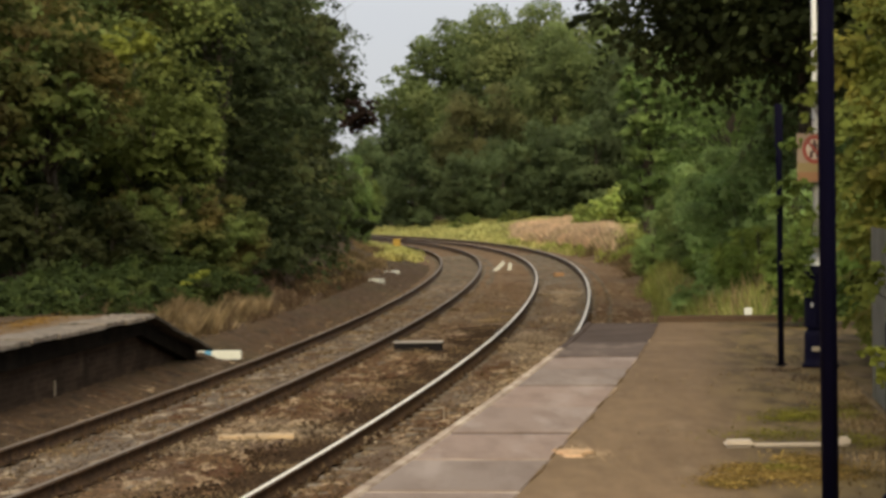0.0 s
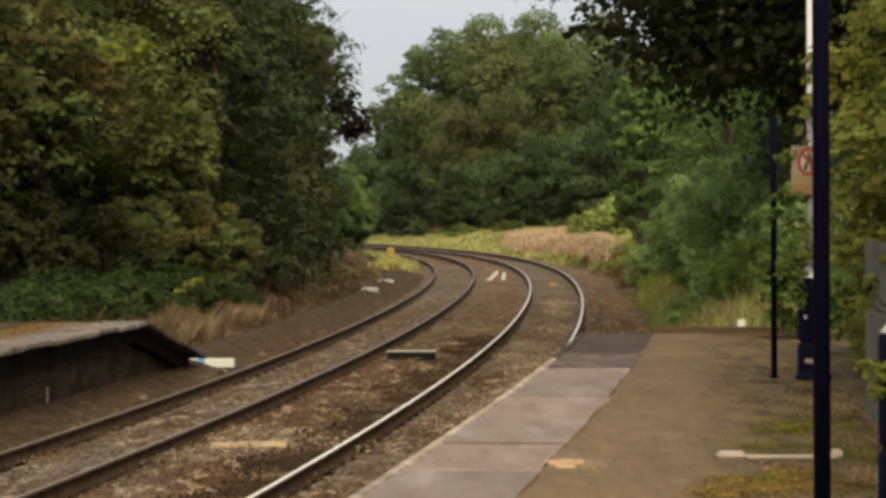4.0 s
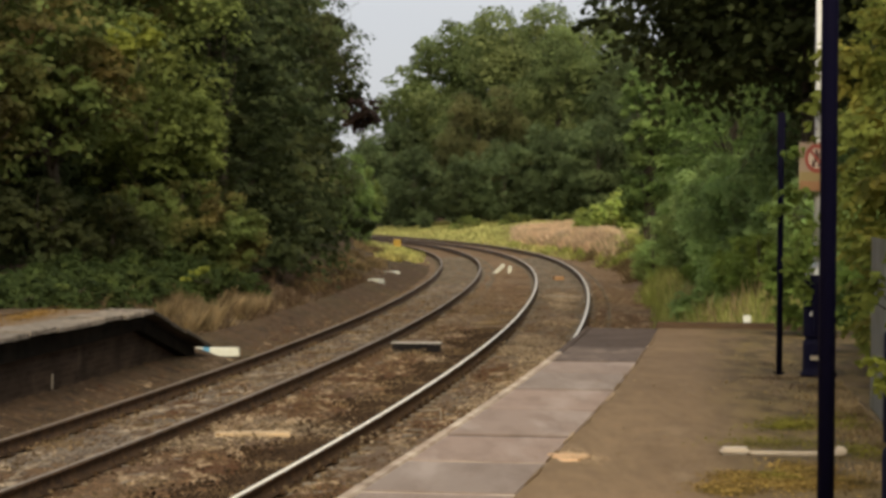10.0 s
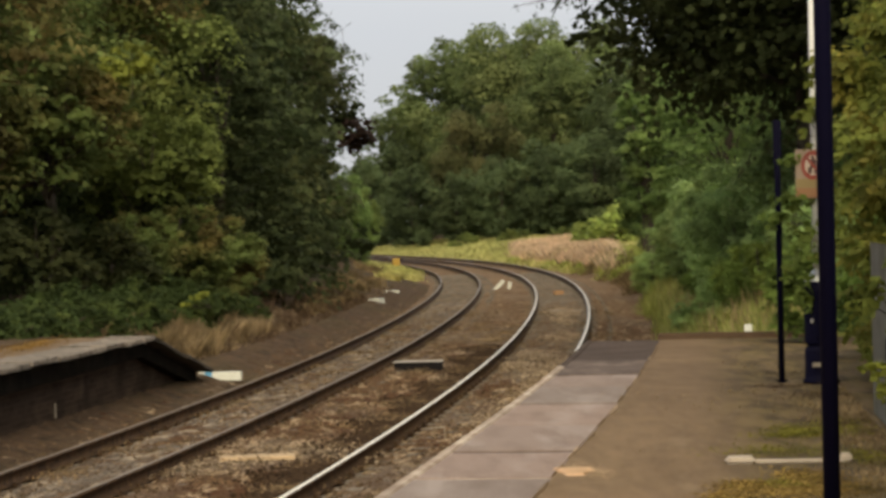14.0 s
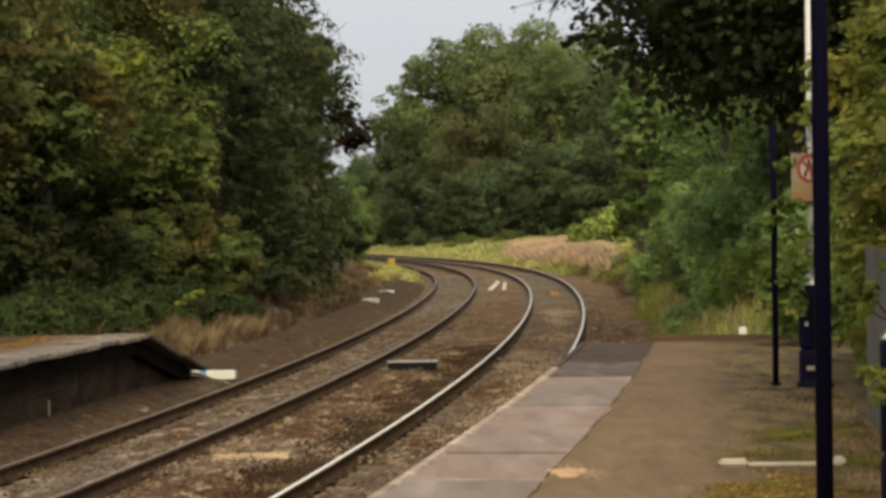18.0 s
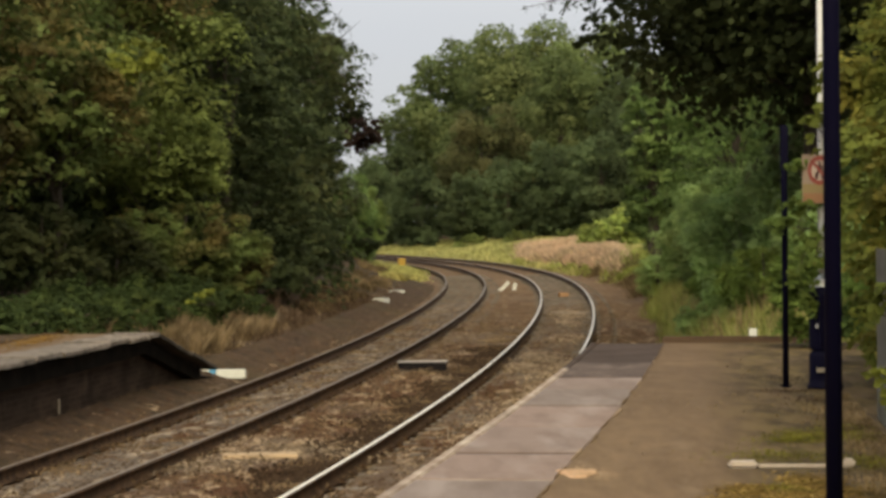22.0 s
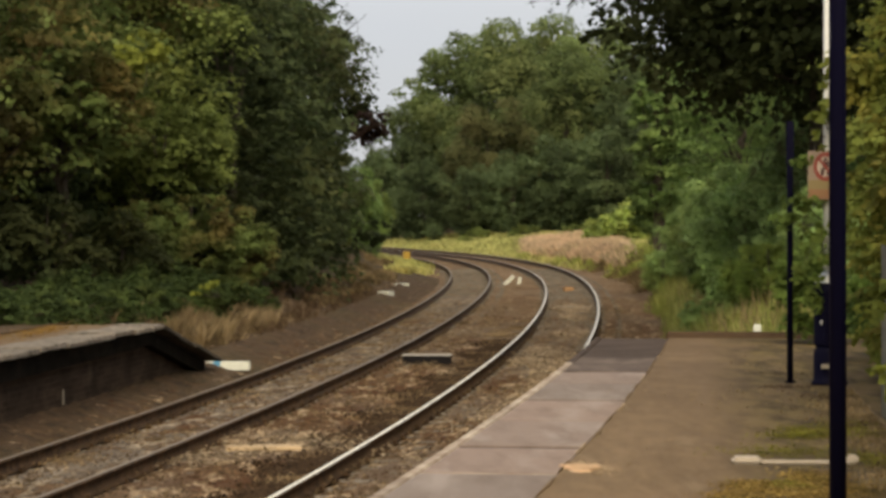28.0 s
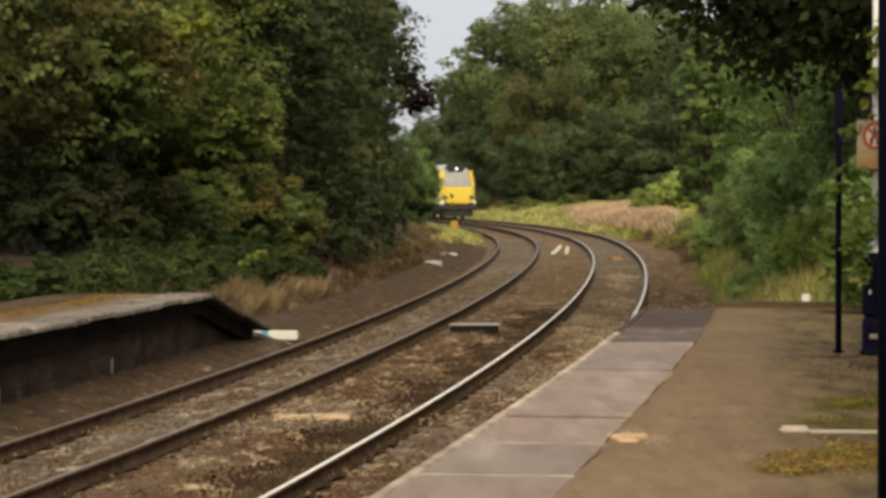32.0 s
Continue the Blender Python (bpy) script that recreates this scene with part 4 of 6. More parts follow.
def build_litter():
    set_at("timber_board", box(-0.42, -0.16, 0, 0.42, 0.16, 0.05, 0.008), PALE_BOARD, -2.13, 27.85, -0.115, 4, "pale weathered board lying between the tracks", "board")
    cb = empty("cable_box", pose(-0.47, 43.7, -0.13, 0, 0, -3), "dark low box with a pale lid between the tracks", "box")
    part("body", box(-0.42, -0.2, 0, 0.42, 0.2, 0.17, 0.01), DARK_BOX, cb)
    part("lid", box(-0.44, -0.22, 0.172, 0.44, 0.22, 0.184, 0.004), GREY_LID, cb, "pale concrete lid")
    tr = empty("cable_trough", pose(-3.79, 41.7, -0.03, 0, 0, -2), "white plastic trough with a blue clip at the ramp's foot", "trough")
    part("trough", box(-0.2, -0.1, -0.06, 0.37, 0.1, 0.09, 0.015), PLASTIC_WHITE, tr)
    part("end_piece", box(-0.36, -0.1, 0.03, -0.21, 0.1, 0.1, 0.012), PLASTIC_WHITE, tr)
    part("clip", box(-0.23, -0.13, 0.02, -0.12, 0.13, 0.13, 0.012), BLUE, tr, "light blue clip")
    for x, y, w, d, tip in ((1.82, 91.5, 0.13, 0.55, 46), (2.42, 92.5, 0.13, 0.32, 10)):
        ob = link("white_board", box(-w / 2, -0.03, 0, w / 2, 0.03, d, 0.008), PLASTIC_WHITE)
        ob.matrix_world = pose(x, y, -0.16, 0, tip, 5)
        tagged(ob, "white painted board leaning between the tracks", "board", "white boards")
    set_at("orange_crate", box(-0.16, -0.2, 0, 0.16, 0.2, 0.14, 0.02), ORANGE, 3.92, 85.0, -0.14, 8, "faded orange block between the rails", "block")
    set_at("pale_block", box(-0.35, -0.5, 0, 0.3, 0.6, 0.05, 0.02), PALE_KERB, 3.4, 69.5, -0.14, 25, "pale flat stone between the rails", "stone", "pale stones")
    set_at("pale_block", box(-0.24, -0.25, 0, 0.24, 0.25, 0.14, 0.012), PLASTIC_WHITE, -1.78, 85.0, 0.0, 8, "white block beside the far track", "block", "white blocks")
    set_at("pale_block", box(-0.18, -0.25, 0, 0.18, 0.25, 0.18, 0.012), PLASTIC_WHITE, -2.05, 75.2, 0.0, -20, "white block beside the far track", "block", "white blocks")
    yb = empty("location_box", pose(-2.45, 129.5, -0.05, 0, 0, 12), "small yellow box on a short post by the far track", "box")
    part("stake", box(-0.03, -0.03, 0, 0.03, 0.03, 0.22, 0.005), DARK_BOX, yb)
    part("housing", box(-0.19, -0.1, 0.2, 0.19, 0.1, 0.6, 0.02), YELLOW_BOX, yb, "yellow housing")
    wb = empty("white_marker", pose(4.03, 33.0, PLAT - 0.12, 0, 0, -8), "small white box on a stake behind the platform end", "marker")
    part("stake", box(-0.02, -0.02, -0.9, 0.02, 0.02, 0.13, 0.004), BROWN_KERB, wb)
    part("box", box(-0.052, -0.04, 0.1, 0.052, 0.04, 0.25, 0.01), PLASTIC_WHITE, wb, "white plastic box")
    rod = bmesh.new()
    limb(rod, (0, 0, -0.05), (0, 0, 0.14), 0.007, 0.007, 6)
    limb(rod, (0.006, 0, 0.137), (-0.18, 0.02, 0.125), 0.007, 0.006, 6)
    set_at("bent_rod", rod, PALE_KERB, -0.03, 30.3, -0.13, 0, "pale bent rod standing in the ballast by the platform", "rod")
    pk = empty("broken_kerb", pose(2.18, 16.0, PLAT - 0.004, 0, 0, -4), "pale broken kerb and strip lying on the tarmac", "kerb")
    part("lump", box(-0.39, -0.07, 0, -0.2, 0.1, 0.045, 0.018), PALE_STONE, pk)
    part("strip", box(-0.2, -0.03, 0, 0.36, 0.02, 0.025, 0.006), PALE_STONE, pk)
    part("end_stone", box(0.34, -0.04, 0, 0.42, 0.05, 0.06, 0.015), PALE_STONE, pk)


build_litter()


# ---- leaves, bushes, trees ----
def leaf_cloud(clumps, count, size, rng, lift=0.5, spread=0.4, shell=0.5, simple=True, layered=0.0):
    """Leaves as folded blades round clumps (centre, radii); a share of them, layered, lies in drooping sprays."""
    c = np.array([q[0] for q in clumps], dtype=float)
    r = np.array([q[1] for q in clumps], dtype=float)
    w = (r[:, 0] * r[:, 2]) ** 0.9
    w /= w.sum()

    def shell_points(n):
        pick = rng.choice(len(c), n, p=w)
        u = rng.normal(size=(n, 3))
        u[:, 2] = np.where((u[:, 2] < 0) & (rng.random(n) < 0.55), -u[:, 2], u[:, 2])
        u /= np.linalg.norm(u, axis=1, keepdims=True)
        d = shell + (1 - shell) * rng.random((n, 1)) ** 0.6
        d *= 1 + 0.18 * rng.normal(size=(n, 1)) * (rng.random((n, 1)) < 0.25)
        return c[pick] + r[pick] * u * d, u, r[pick][:, :1]

    p, u, _ = shell_points(count)
    nrm = u + np.array([0, 0, lift]) + rng.normal(size=(count, 3)) * spread
    if layered:
        k = max(3, count // 34)
        hub, out, wide = shell_points(k)
        out[:, 2] *= 0.3
        out /= np.linalg.norm(out, axis=1, keepdims=True) + 1e-9
        side = np.cross(out, [0, 0, 1.0])
        side /= np.linalg.norm(side, axis=1, keepdims=True) + 1e-9
        face = np.array([0, 0, 1.0]) + out * rng.uniform(0.2, 0.9, (k, 1)) + rng.normal(0, 0.2, (k, 3))
        reach = np.clip(wide * rng.uniform(0.35, 0.75, (k, 1)), size * 1.5, size * 5)
        i = np.sort(rng.integers(0, k, count))
        along_out = rng.uniform(-0.7, 1.0, (count, 1))
        across = rng.normal(0, 0.42, (count, 1)) * (1.15 - np.abs(along_out) * 0.7)
        q = hub[i] + (out[i] * along_out + side[i] * across) * reach[i]
        q[:, 2:] -= reach[i] * (0.45 * np.clip(along_out, 0, 1) ** 2 + 0.25 * across ** 2) - rng.normal(0, 0.1, (count, 1)) * reach[i]
        m = rng.random((count, 1)) < layered
        p = np.where(m, q, p)
        nrm = np.where(m, face[i] + out[i] * np.clip(along_out, 0, 1) * 0.6 + rng.normal(0, 0.42, (count, 3)), nrm)
    nrm /= np.linalg.norm(nrm, axis=1, keepdims=True)
    t = rng.normal(size=(count, 3)) + np.array([0, 0, -0.5])
    t -= nrm * (t * nrm).sum(1, keepdims=True)
    t /= np.linalg.norm(t, axis=1, keepdims=True) + 1e-9
    b = np.cross(nrm, t)
    L = size * rng.uniform(0.6, 1.35, (count, 1))
    W = L * rng.uniform(0.32, 0.5, (count, 1))
    if simple:
        v = np.stack([p - t * L * 0.4 + b * W, p - t * L * 0.4 - b * W, p + t * L * 0.6], 1)
        return v.reshape(-1, 3), np.arange(3 * count).reshape(-1, 3)
    v = np.stack([p - t * L * 0.5, p + b * W - nrm * W * 0.25, p + t * L * 0.5 - nrm * L * 0.12, p - b * W - nrm * W * 0.25], 1)
    return v.reshape(-1, 3), np.arange(4 * count).reshape(-1, 4)


def crown_clumps(height, base, radius, rng, n, kind, lump=1.0):
    """Clump centres and radii inside a tree's crown."""
    out = []
    mid, half = (height + base) / 2, (height - base) / 2
    for i in range(n):
        u = rng.normal(size=3)
        u /= np.linalg.norm(u)
        d = 0.3 + 0.62 * rng.random() ** 0.5
        if kind == "cone":
            z = rng.random() ** 1.25
            a = rng.random() * 6.283
            rr = radius * (1.02 - z) ** 0.8 * (0.45 + 0.55 * rng.random())
            p = (rr * math.cos(a), rr * math.sin(a), base + (height - base) * z)
            k = radius * (0.2 + 0.16 * rng.random()) * (1.15 - 0.6 * z)
            out.append((p, (k, k, k * 0.75)))
            continue
        p = (u[0] * radius * d, u[1] * radius * d, mid + u[2] * half * d)
        k = radius * (0.13 + 0.2 * rng.random() ** 1.5) * lump
        out.append((p, (k, k, k * 0.8)))
    return out


def tree_model(height, base, radius, leaves, size, seed, kind="round", clumps=60, simple=True, trunk=None, lump=1.0, shell=0.5, layered=0.5):
    """Trunk, limbs and crown meshes of one tree standing at the origin."""
    rng = np.random.default_rng(seed)
    cl = crown_clumps(height, base, radius, rng, clumps, kind, lump)
    wood = bmesh.new()
    r0 = trunk or 0.018 * height + 0.05
    limb(wood, (0, 0, -0.4), (0.05 * height * rng.normal() * 0.3, 0, height * 0.55), r0, r0 * 0.5, 10)
    limb(wood, (0, 0, height * 0.5), (0, 0, height * 0.9), r0 * 0.5, 0.02, 8)
    for i in rng.choice(len(cl), min(14, len(cl)), replace=False):
        p = cl[i][0]
        zz = max(base * 0.9, min(height * 0.6, p[2] * (0.8 if base > 3 else 0.55)))
        limb(wood, (0, 0, zz), p, r0 * 0.2, 0.012, 6)
    v, f = leaf_cloud(cl, leaves, size, rng, simple=simple, shell=shell, layered=layered)
    return wood, v, f


MODELS = {}


def plant(key, model, x, y, leaf, label, category, name="tree", scale=1.0, turn=0.0, z=None, group="", stretch=1.0):
    """A tree or bush: built once for each model and leaf colour, then copied."""
    if z is None:
        z = on_ground(x, y) - 0.05
    m = pose(x, y, z, 0, 0, turn) @ Matrix.Diagonal((scale, scale, scale * stretch, 1))
    k = (key, leaf.name)
    if k not in MODELS:
        wood, v, f = tree_model(**model)
        root = new(name)
        root.empty_display_size = 0.3
        stem = part("trunk" if name == "tree" else "twigs" if name == "branch" else "stem", wood, BARK, root)
        if name == "branch":
            stem["kind"] = "stuff"
        arrays("crown" if name == "tree" else "foliage", v, f, leaf, root)
        MODELS[k] = root
    else:
        root = copy_thing(MODELS[k], Matrix())
        root.name = name
    root.matrix_basis = m
    return tagged(root, label, category, group)


BROAD = dict(height=12.0, base=1.7, radius=4.6, leaves=30000, size=0.165, seed=11, clumps=120, lump=0.85, shell=0.65, simple=False)
BROAD_LOW = dict(height=12.0, base=0.2, radius=4.4, leaves=30000, size=0.165, seed=31, clumps=130, lump=0.85, shell=0.65, simple=False)
BRANCH = dict(height=1.3, base=0.1, radius=0.9, leaves=900, size=0.17, seed=24, clumps=22, trunk=0.012, simple=False)
BROAD_B = dict(height=12.5, base=0.5, radius=4.2, leaves=21000, size=0.165, seed=12, clumps=120, lump=0.85, shell=0.6, simple=False)
SAPLING = dict(height=5.4, base=2.3, radius=2.0, leaves=11000, size=0.14, seed=41, clumps=70, lump=0.85, shell=0.65)
CONE = dict(height=13.0, base=0.2, radius=3.7, leaves=20000, size=0.21, seed=13, kind="cone", clumps=220, simple=False, layered=0.9)
BACK = dict(height=12.5, base=0.0, radius=4.8, leaves=9000, size=0.5, seed=20, clumps=90)
LOW = dict(height=1.15, base=0.0, radius=1.25, leaves=3000, size=0.12, seed=14, clumps=40)
SHRUB = dict(height=2.3, base=0.1, radius=1.35, leaves=9000, size=0.1, seed=14, clumps=50)
SHRUB_B = dict(height=3.6, base=0.0, radius=1.9, leaves=15000, size=0.11, seed=15, clumps=110, lump=0.8, layered=0.25)
UNDER = dict(height=3.6, base=0.0, radius=1.9, leaves=4200, size=0.22, seed=21, clumps=60)
FAR_A = dict(height=19.0, base=-1.5, radius=7.0, leaves=34000, size=0.33, seed=16, clumps=110, lump=1.0, shell=0.75, layered=0.12)
FAR_C = dict(height=19.0, base=-1.5, radius=7.0, leaves=15000, size=0.48, seed=16, clumps=110, lump=1.0, shell=0.75, layered=0.12)
FAR_B = dict(height=20.0, base=1.0, radius=6.2, leaves=11500, size=0.36, seed=17, clumps=260, lump=0.55, layered=0.2)
HIGH = dict(height=9.8, base=3.3, radius=4.05, leaves=30000, size=0.165, seed=18, clumps=150, simple=False)
SLIM = dict(height=7.6, base=1.9, radius=1.05, leaves=11000, size=0.11, seed=33, clumps=70, lump=1.2, layered=0.2)
CREEPER = dict(height=4.6, base=0.1, radius=1.0, leaves=19000, size=0.075, seed=19, clumps=80, simple=False)


def build_woods():
    dk, br, md, fr = "dark-leaved tree in the wood beside the far track", "broadleaf tree turning brown behind the far platform", "green broadleaf tree beside the line", "fresh green bush"
    # behind the far platform
    plant("broad_low", BROAD_LOW, -9.9, 53.5, LEAF_BROWN, br, "tree", "tree", 0.9, 130, group="left wood")
    for x, y, sc, turn in ((-10.9, 45.8, 0.95, 0), (-13.5, 52.0, 1.15, 70), (-11.2, 60.0, 1.1, 220)):
        plant("broad", BROAD, x, y, LEAF_BROWN, br, "tree", "tree", sc, turn, group="left wood")
    for x, y, sc, turn in ((-8.3, 60.5, 0.8, 20), (-14.0, 64.0, 1.2, 100)):
        plant("broad_b", BROAD_B, x, y, LEAF_OLIVE, "dull olive broadleaf tree in the wood beside the far track", "tree", "tree", sc, turn, group="left wood")
    for x, y, sc, turn in ((-6.9, 72.0, 1.0, 10), (-6.7, 79.0, 1.1, 90), (-9.5, 84.0, 1.2, 170), (-9.2, 99.0, 1.15, 300), (-5.9, 66.0, 0.7, 40)):
        plant("cone", CONE, x, y, LEAF_DARK, dk, "tree", "tree", sc, turn, group="left wood")
    plant("broad_b", BROAD_B, -8.6, 68.0, LEAF_DARK, dk, "tree", "tree", 1.05, 200, group="left wood")
    plant("broad_b", BROAD_B, -6.6, 87.0, LEAF_DARK, dk, "tree", "tree", 0.95, 60, group="left wood")
    for x, y, sc, turn in ((-9.5, 110.0, 1.0, 33), (-9.0, 122.0, 0.95, 120), (-14.0, 118.0, 1.2, 210), (-11.5, 136.0, 1.0, 70), (-16.0, 134.0, 1.2, 10), (-15.5, 150.0, 1.1, 310)):
        plant("back", BACK, x, y, LEAF_DARK, dk, "tree", "tree", sc, turn, group="left wood")
    for x, y, sc in ((-6.9, 56.0, 0.62), (-6.0, 57.2, 0.7), (-5.3, 58.6, 0.66)):
        plant("shrub_b", SHRUB_B, x, y, LEAF_BROWN, "olive green sapling growth below the trees", "bush", "bush", sc, x * 37, group="undergrowth")
    plant("broad_b", BROAD_B, -4.95, 96.0, LEAF_DARK, dk, "tree", "tree", 0.42, 75, group="left wood")
    for x, y, sc, turn in ((-8.4, 53.0, 1.0, 0), (-6.65, 58.0, 0.84, 120), (-9.9, 50.8, 0.9, 250)):
        plant("sapling", SAPLING, x, y, LEAF_OLIVE if turn == 120 else LEAF_BROWN, "young broadleaf tree turning brown at the edge of the wood", "tree", "tree", sc, turn, group="left wood")
    plant("branch", BRANCH, -3.35, 86.0, LEAF_DARK, "dark leafy branch over the far track", "branch", "branch", 0.9, 130, 5.6)
    plant("branch", BRANCH, -2.75, 84.0, LEAF_COPPER, "dark copper-leaved branch over the far track", "branch", "branch", 0.95, 0, 4.85)
    for x, y, sc in ((-5.35, 134.0, 1.1), (-6.2, 128.0, 1.0), (-7.4, 140.0, 1.3), (-4.05, 122.0, 0.6), (-4.6, 119.0, 0.65), (-4.8, 131.0, 0.5)):
        plant("shrub_b", SHRUB_B, x, y, (LEAF_OLIVE if sc > 0.8 else LEAF_MID), "bright green bush beside the far track on the bend", "bush", "bush", sc, x * 50, group="bushes on the bend", stretch=1.9 if sc < 0.8 else 1.0)
    for x, y, sc, turn in ((-19, 62, 1.2, 15), (-22, 75, 1.3, 95), (-17, 80, 1.2, 185), (-25, 90, 1.3, 275), (-18, 100, 1.3, 45), (-24, 112, 1.4, 0)):
        plant("back", BACK, x, y, LEAF_DARK, dk, "tree", "tree", sc, turn, group="left wood")
    plant("branch", BRANCH, -5.55, 45.0, LEAF_GOLD, "yellow-green branch of the tree behind the far platform", "branch", "branch", 0.62, 40, 5.1)
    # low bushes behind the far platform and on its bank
    # dark-leaved fill for the black gap under the crowns, standing in for shade
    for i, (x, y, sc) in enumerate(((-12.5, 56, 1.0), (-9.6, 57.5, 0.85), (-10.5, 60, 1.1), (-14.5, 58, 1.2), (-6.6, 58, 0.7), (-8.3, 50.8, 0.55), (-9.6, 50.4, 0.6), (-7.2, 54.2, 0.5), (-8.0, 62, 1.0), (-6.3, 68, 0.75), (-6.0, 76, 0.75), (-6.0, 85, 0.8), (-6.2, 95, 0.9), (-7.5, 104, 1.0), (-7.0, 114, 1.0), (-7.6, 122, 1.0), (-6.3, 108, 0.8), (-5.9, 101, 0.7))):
        plant("under", UNDER, x, y, LEAF_DARK, "dark bush filling the shaded gap below the trees", "bush", "bush", sc, i * 83, group="undergrowth")
    rng = np.random.default_rng(77)
    for i in range(34):
        s, lat = 12 + 0.7 * i + rng.uniform(-0.4, 0.4), A_OFF - rng.uniform(3.1, 4.4) - (0.6 if i < 10 else 0.0)
        x, y, _ = along(s, lat)
        plant("low", LOW, float(x), float(y), LEAF_BRAMBLE, "low green bramble behind the far platform", "bush", "bush", rng.uniform(0.36, 0.72), i * 47, group="brambles")
    for x, y, sc in ((-5.5, 52.5, 0.8), (-4.9, 53.8, 0.75), (-4.45, 55.5, 0.62)):
        plant("low", LOW, x, y, LEAF_BRAMBLE, "tall green bramble mound on the bank by the ramp", "bush", "bush", sc, x * 40, group="brambles")
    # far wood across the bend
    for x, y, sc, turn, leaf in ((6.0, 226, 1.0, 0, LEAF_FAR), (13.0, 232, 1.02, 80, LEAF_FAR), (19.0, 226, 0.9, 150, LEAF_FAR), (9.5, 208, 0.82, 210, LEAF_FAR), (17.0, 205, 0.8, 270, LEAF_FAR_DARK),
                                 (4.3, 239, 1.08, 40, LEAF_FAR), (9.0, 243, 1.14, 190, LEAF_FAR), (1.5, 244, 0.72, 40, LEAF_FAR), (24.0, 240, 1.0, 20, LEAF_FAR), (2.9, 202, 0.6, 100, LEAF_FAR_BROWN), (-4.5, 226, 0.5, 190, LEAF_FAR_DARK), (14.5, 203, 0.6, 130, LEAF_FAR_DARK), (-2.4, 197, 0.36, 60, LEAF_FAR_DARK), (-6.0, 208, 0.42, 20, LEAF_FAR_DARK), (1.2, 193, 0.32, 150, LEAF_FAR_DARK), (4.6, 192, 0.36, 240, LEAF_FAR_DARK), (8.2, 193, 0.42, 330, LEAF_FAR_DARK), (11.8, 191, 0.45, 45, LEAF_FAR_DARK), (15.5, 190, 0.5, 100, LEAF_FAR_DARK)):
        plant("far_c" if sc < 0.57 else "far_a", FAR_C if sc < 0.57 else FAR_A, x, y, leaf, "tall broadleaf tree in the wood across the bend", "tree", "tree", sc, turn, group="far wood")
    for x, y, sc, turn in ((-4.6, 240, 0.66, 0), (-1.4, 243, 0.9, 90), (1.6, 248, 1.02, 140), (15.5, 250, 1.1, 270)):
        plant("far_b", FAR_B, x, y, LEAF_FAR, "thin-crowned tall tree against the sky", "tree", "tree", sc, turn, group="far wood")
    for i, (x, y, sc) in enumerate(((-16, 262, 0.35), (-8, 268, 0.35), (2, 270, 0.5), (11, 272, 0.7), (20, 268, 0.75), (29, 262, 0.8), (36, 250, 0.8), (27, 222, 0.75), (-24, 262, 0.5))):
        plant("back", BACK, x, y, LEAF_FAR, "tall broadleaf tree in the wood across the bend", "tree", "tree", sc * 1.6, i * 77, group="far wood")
    # right-hand wood
    for x, y, sc, turn, leaf in ((10.2, 92, 0.75, 0, LEAF_MID), (12.5, 100, 0.95, 70, LEAF_MID), (9.0, 77, 0.66, 140, LEAF_MID), (11.0, 66, 0.9, 210, LEAF_MID), (14.0, 80, 1.1, 280, LEAF_MID), (16.5, 118, 1.1, 30, LEAF_MID), (9.8, 58, 0.8, 100, LEAF_MID), (12.0, 50, 0.9, 10, LEAF_MID)):
        plant("broad_b", BROAD_B, x, y, leaf, md, "tree", "tree", sc, turn, group="right wood")
    plant("slim", SLIM, 6.25, 77.0, LEAF_MID, "slender light green tree beside the line", "tree", "tree", 0.95, 0, group="right wood")
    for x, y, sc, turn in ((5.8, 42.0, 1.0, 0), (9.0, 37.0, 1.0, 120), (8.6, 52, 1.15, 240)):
        plant("high", HIGH, x, y, LEAF_OVERHANG_SHADE, "shaded tree whose branches hang over the platform end", "tree", "tree", sc, turn, group="overhanging trees")
    spots = ((5.3, 42, 0.5), (6.4, 40, 0.85), (5.7, 46, 0.85), (7.0, 45, 1.2), (5.5, 49, 0.5), (6.5, 54, 1.0), (6.7, 62, 0.8), (6.4, 76, 0.5), (7.0, 71, 0.8), (7.9, 68, 1.1), (8.1, 82, 1.05), (9.2, 95, 1.1), (6.8, 35, 0.9), (9.6, 108, 1.0))
    for i, (x, y, sc) in enumerate(spots):
        plant("shrub_b", SHRUB_B, x, y, (LEAF_FRESH if i in (0, 4) else LEAF_LIGHT), "green bush behind the platform end", "bush", "bush", sc * 0.85, i * 67, group="bushes behind the platform")
    for i in range(7):
        s, lat = 19.5 + 3.2 * i, D_OFF + 2.3 + 0.35 * (i % 3) + 0.06 * i
        x, y, _ = along(s, lat)
        plant("low", LOW, float(x), float(y), (LEAF_LIGHT, LEAF_YELLOW, LEAF_LIGHT)[i % 3], "low fresh green weeds behind the platform end", "bush", "bush", 0.34 + 0.1 * (i % 4), i * 59, group="weeds behind the platform")
    for x, y, sc in ((8.9, 150, 1.0), (9.6, 152, 1.5), (10.8, 150, 1.9), (12.0, 151, 2.1), (13.1, 149, 1.9)):
        plant("low", LOW, x, y, LEAF_LIME, "lime green bush above the dry grass", "bush", "bush", sc, x * 31, group="light bushes")
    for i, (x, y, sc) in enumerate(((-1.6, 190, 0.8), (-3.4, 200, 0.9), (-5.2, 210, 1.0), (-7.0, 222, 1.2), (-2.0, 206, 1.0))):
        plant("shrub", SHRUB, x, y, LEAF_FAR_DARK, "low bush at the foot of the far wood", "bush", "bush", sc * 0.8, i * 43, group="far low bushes")
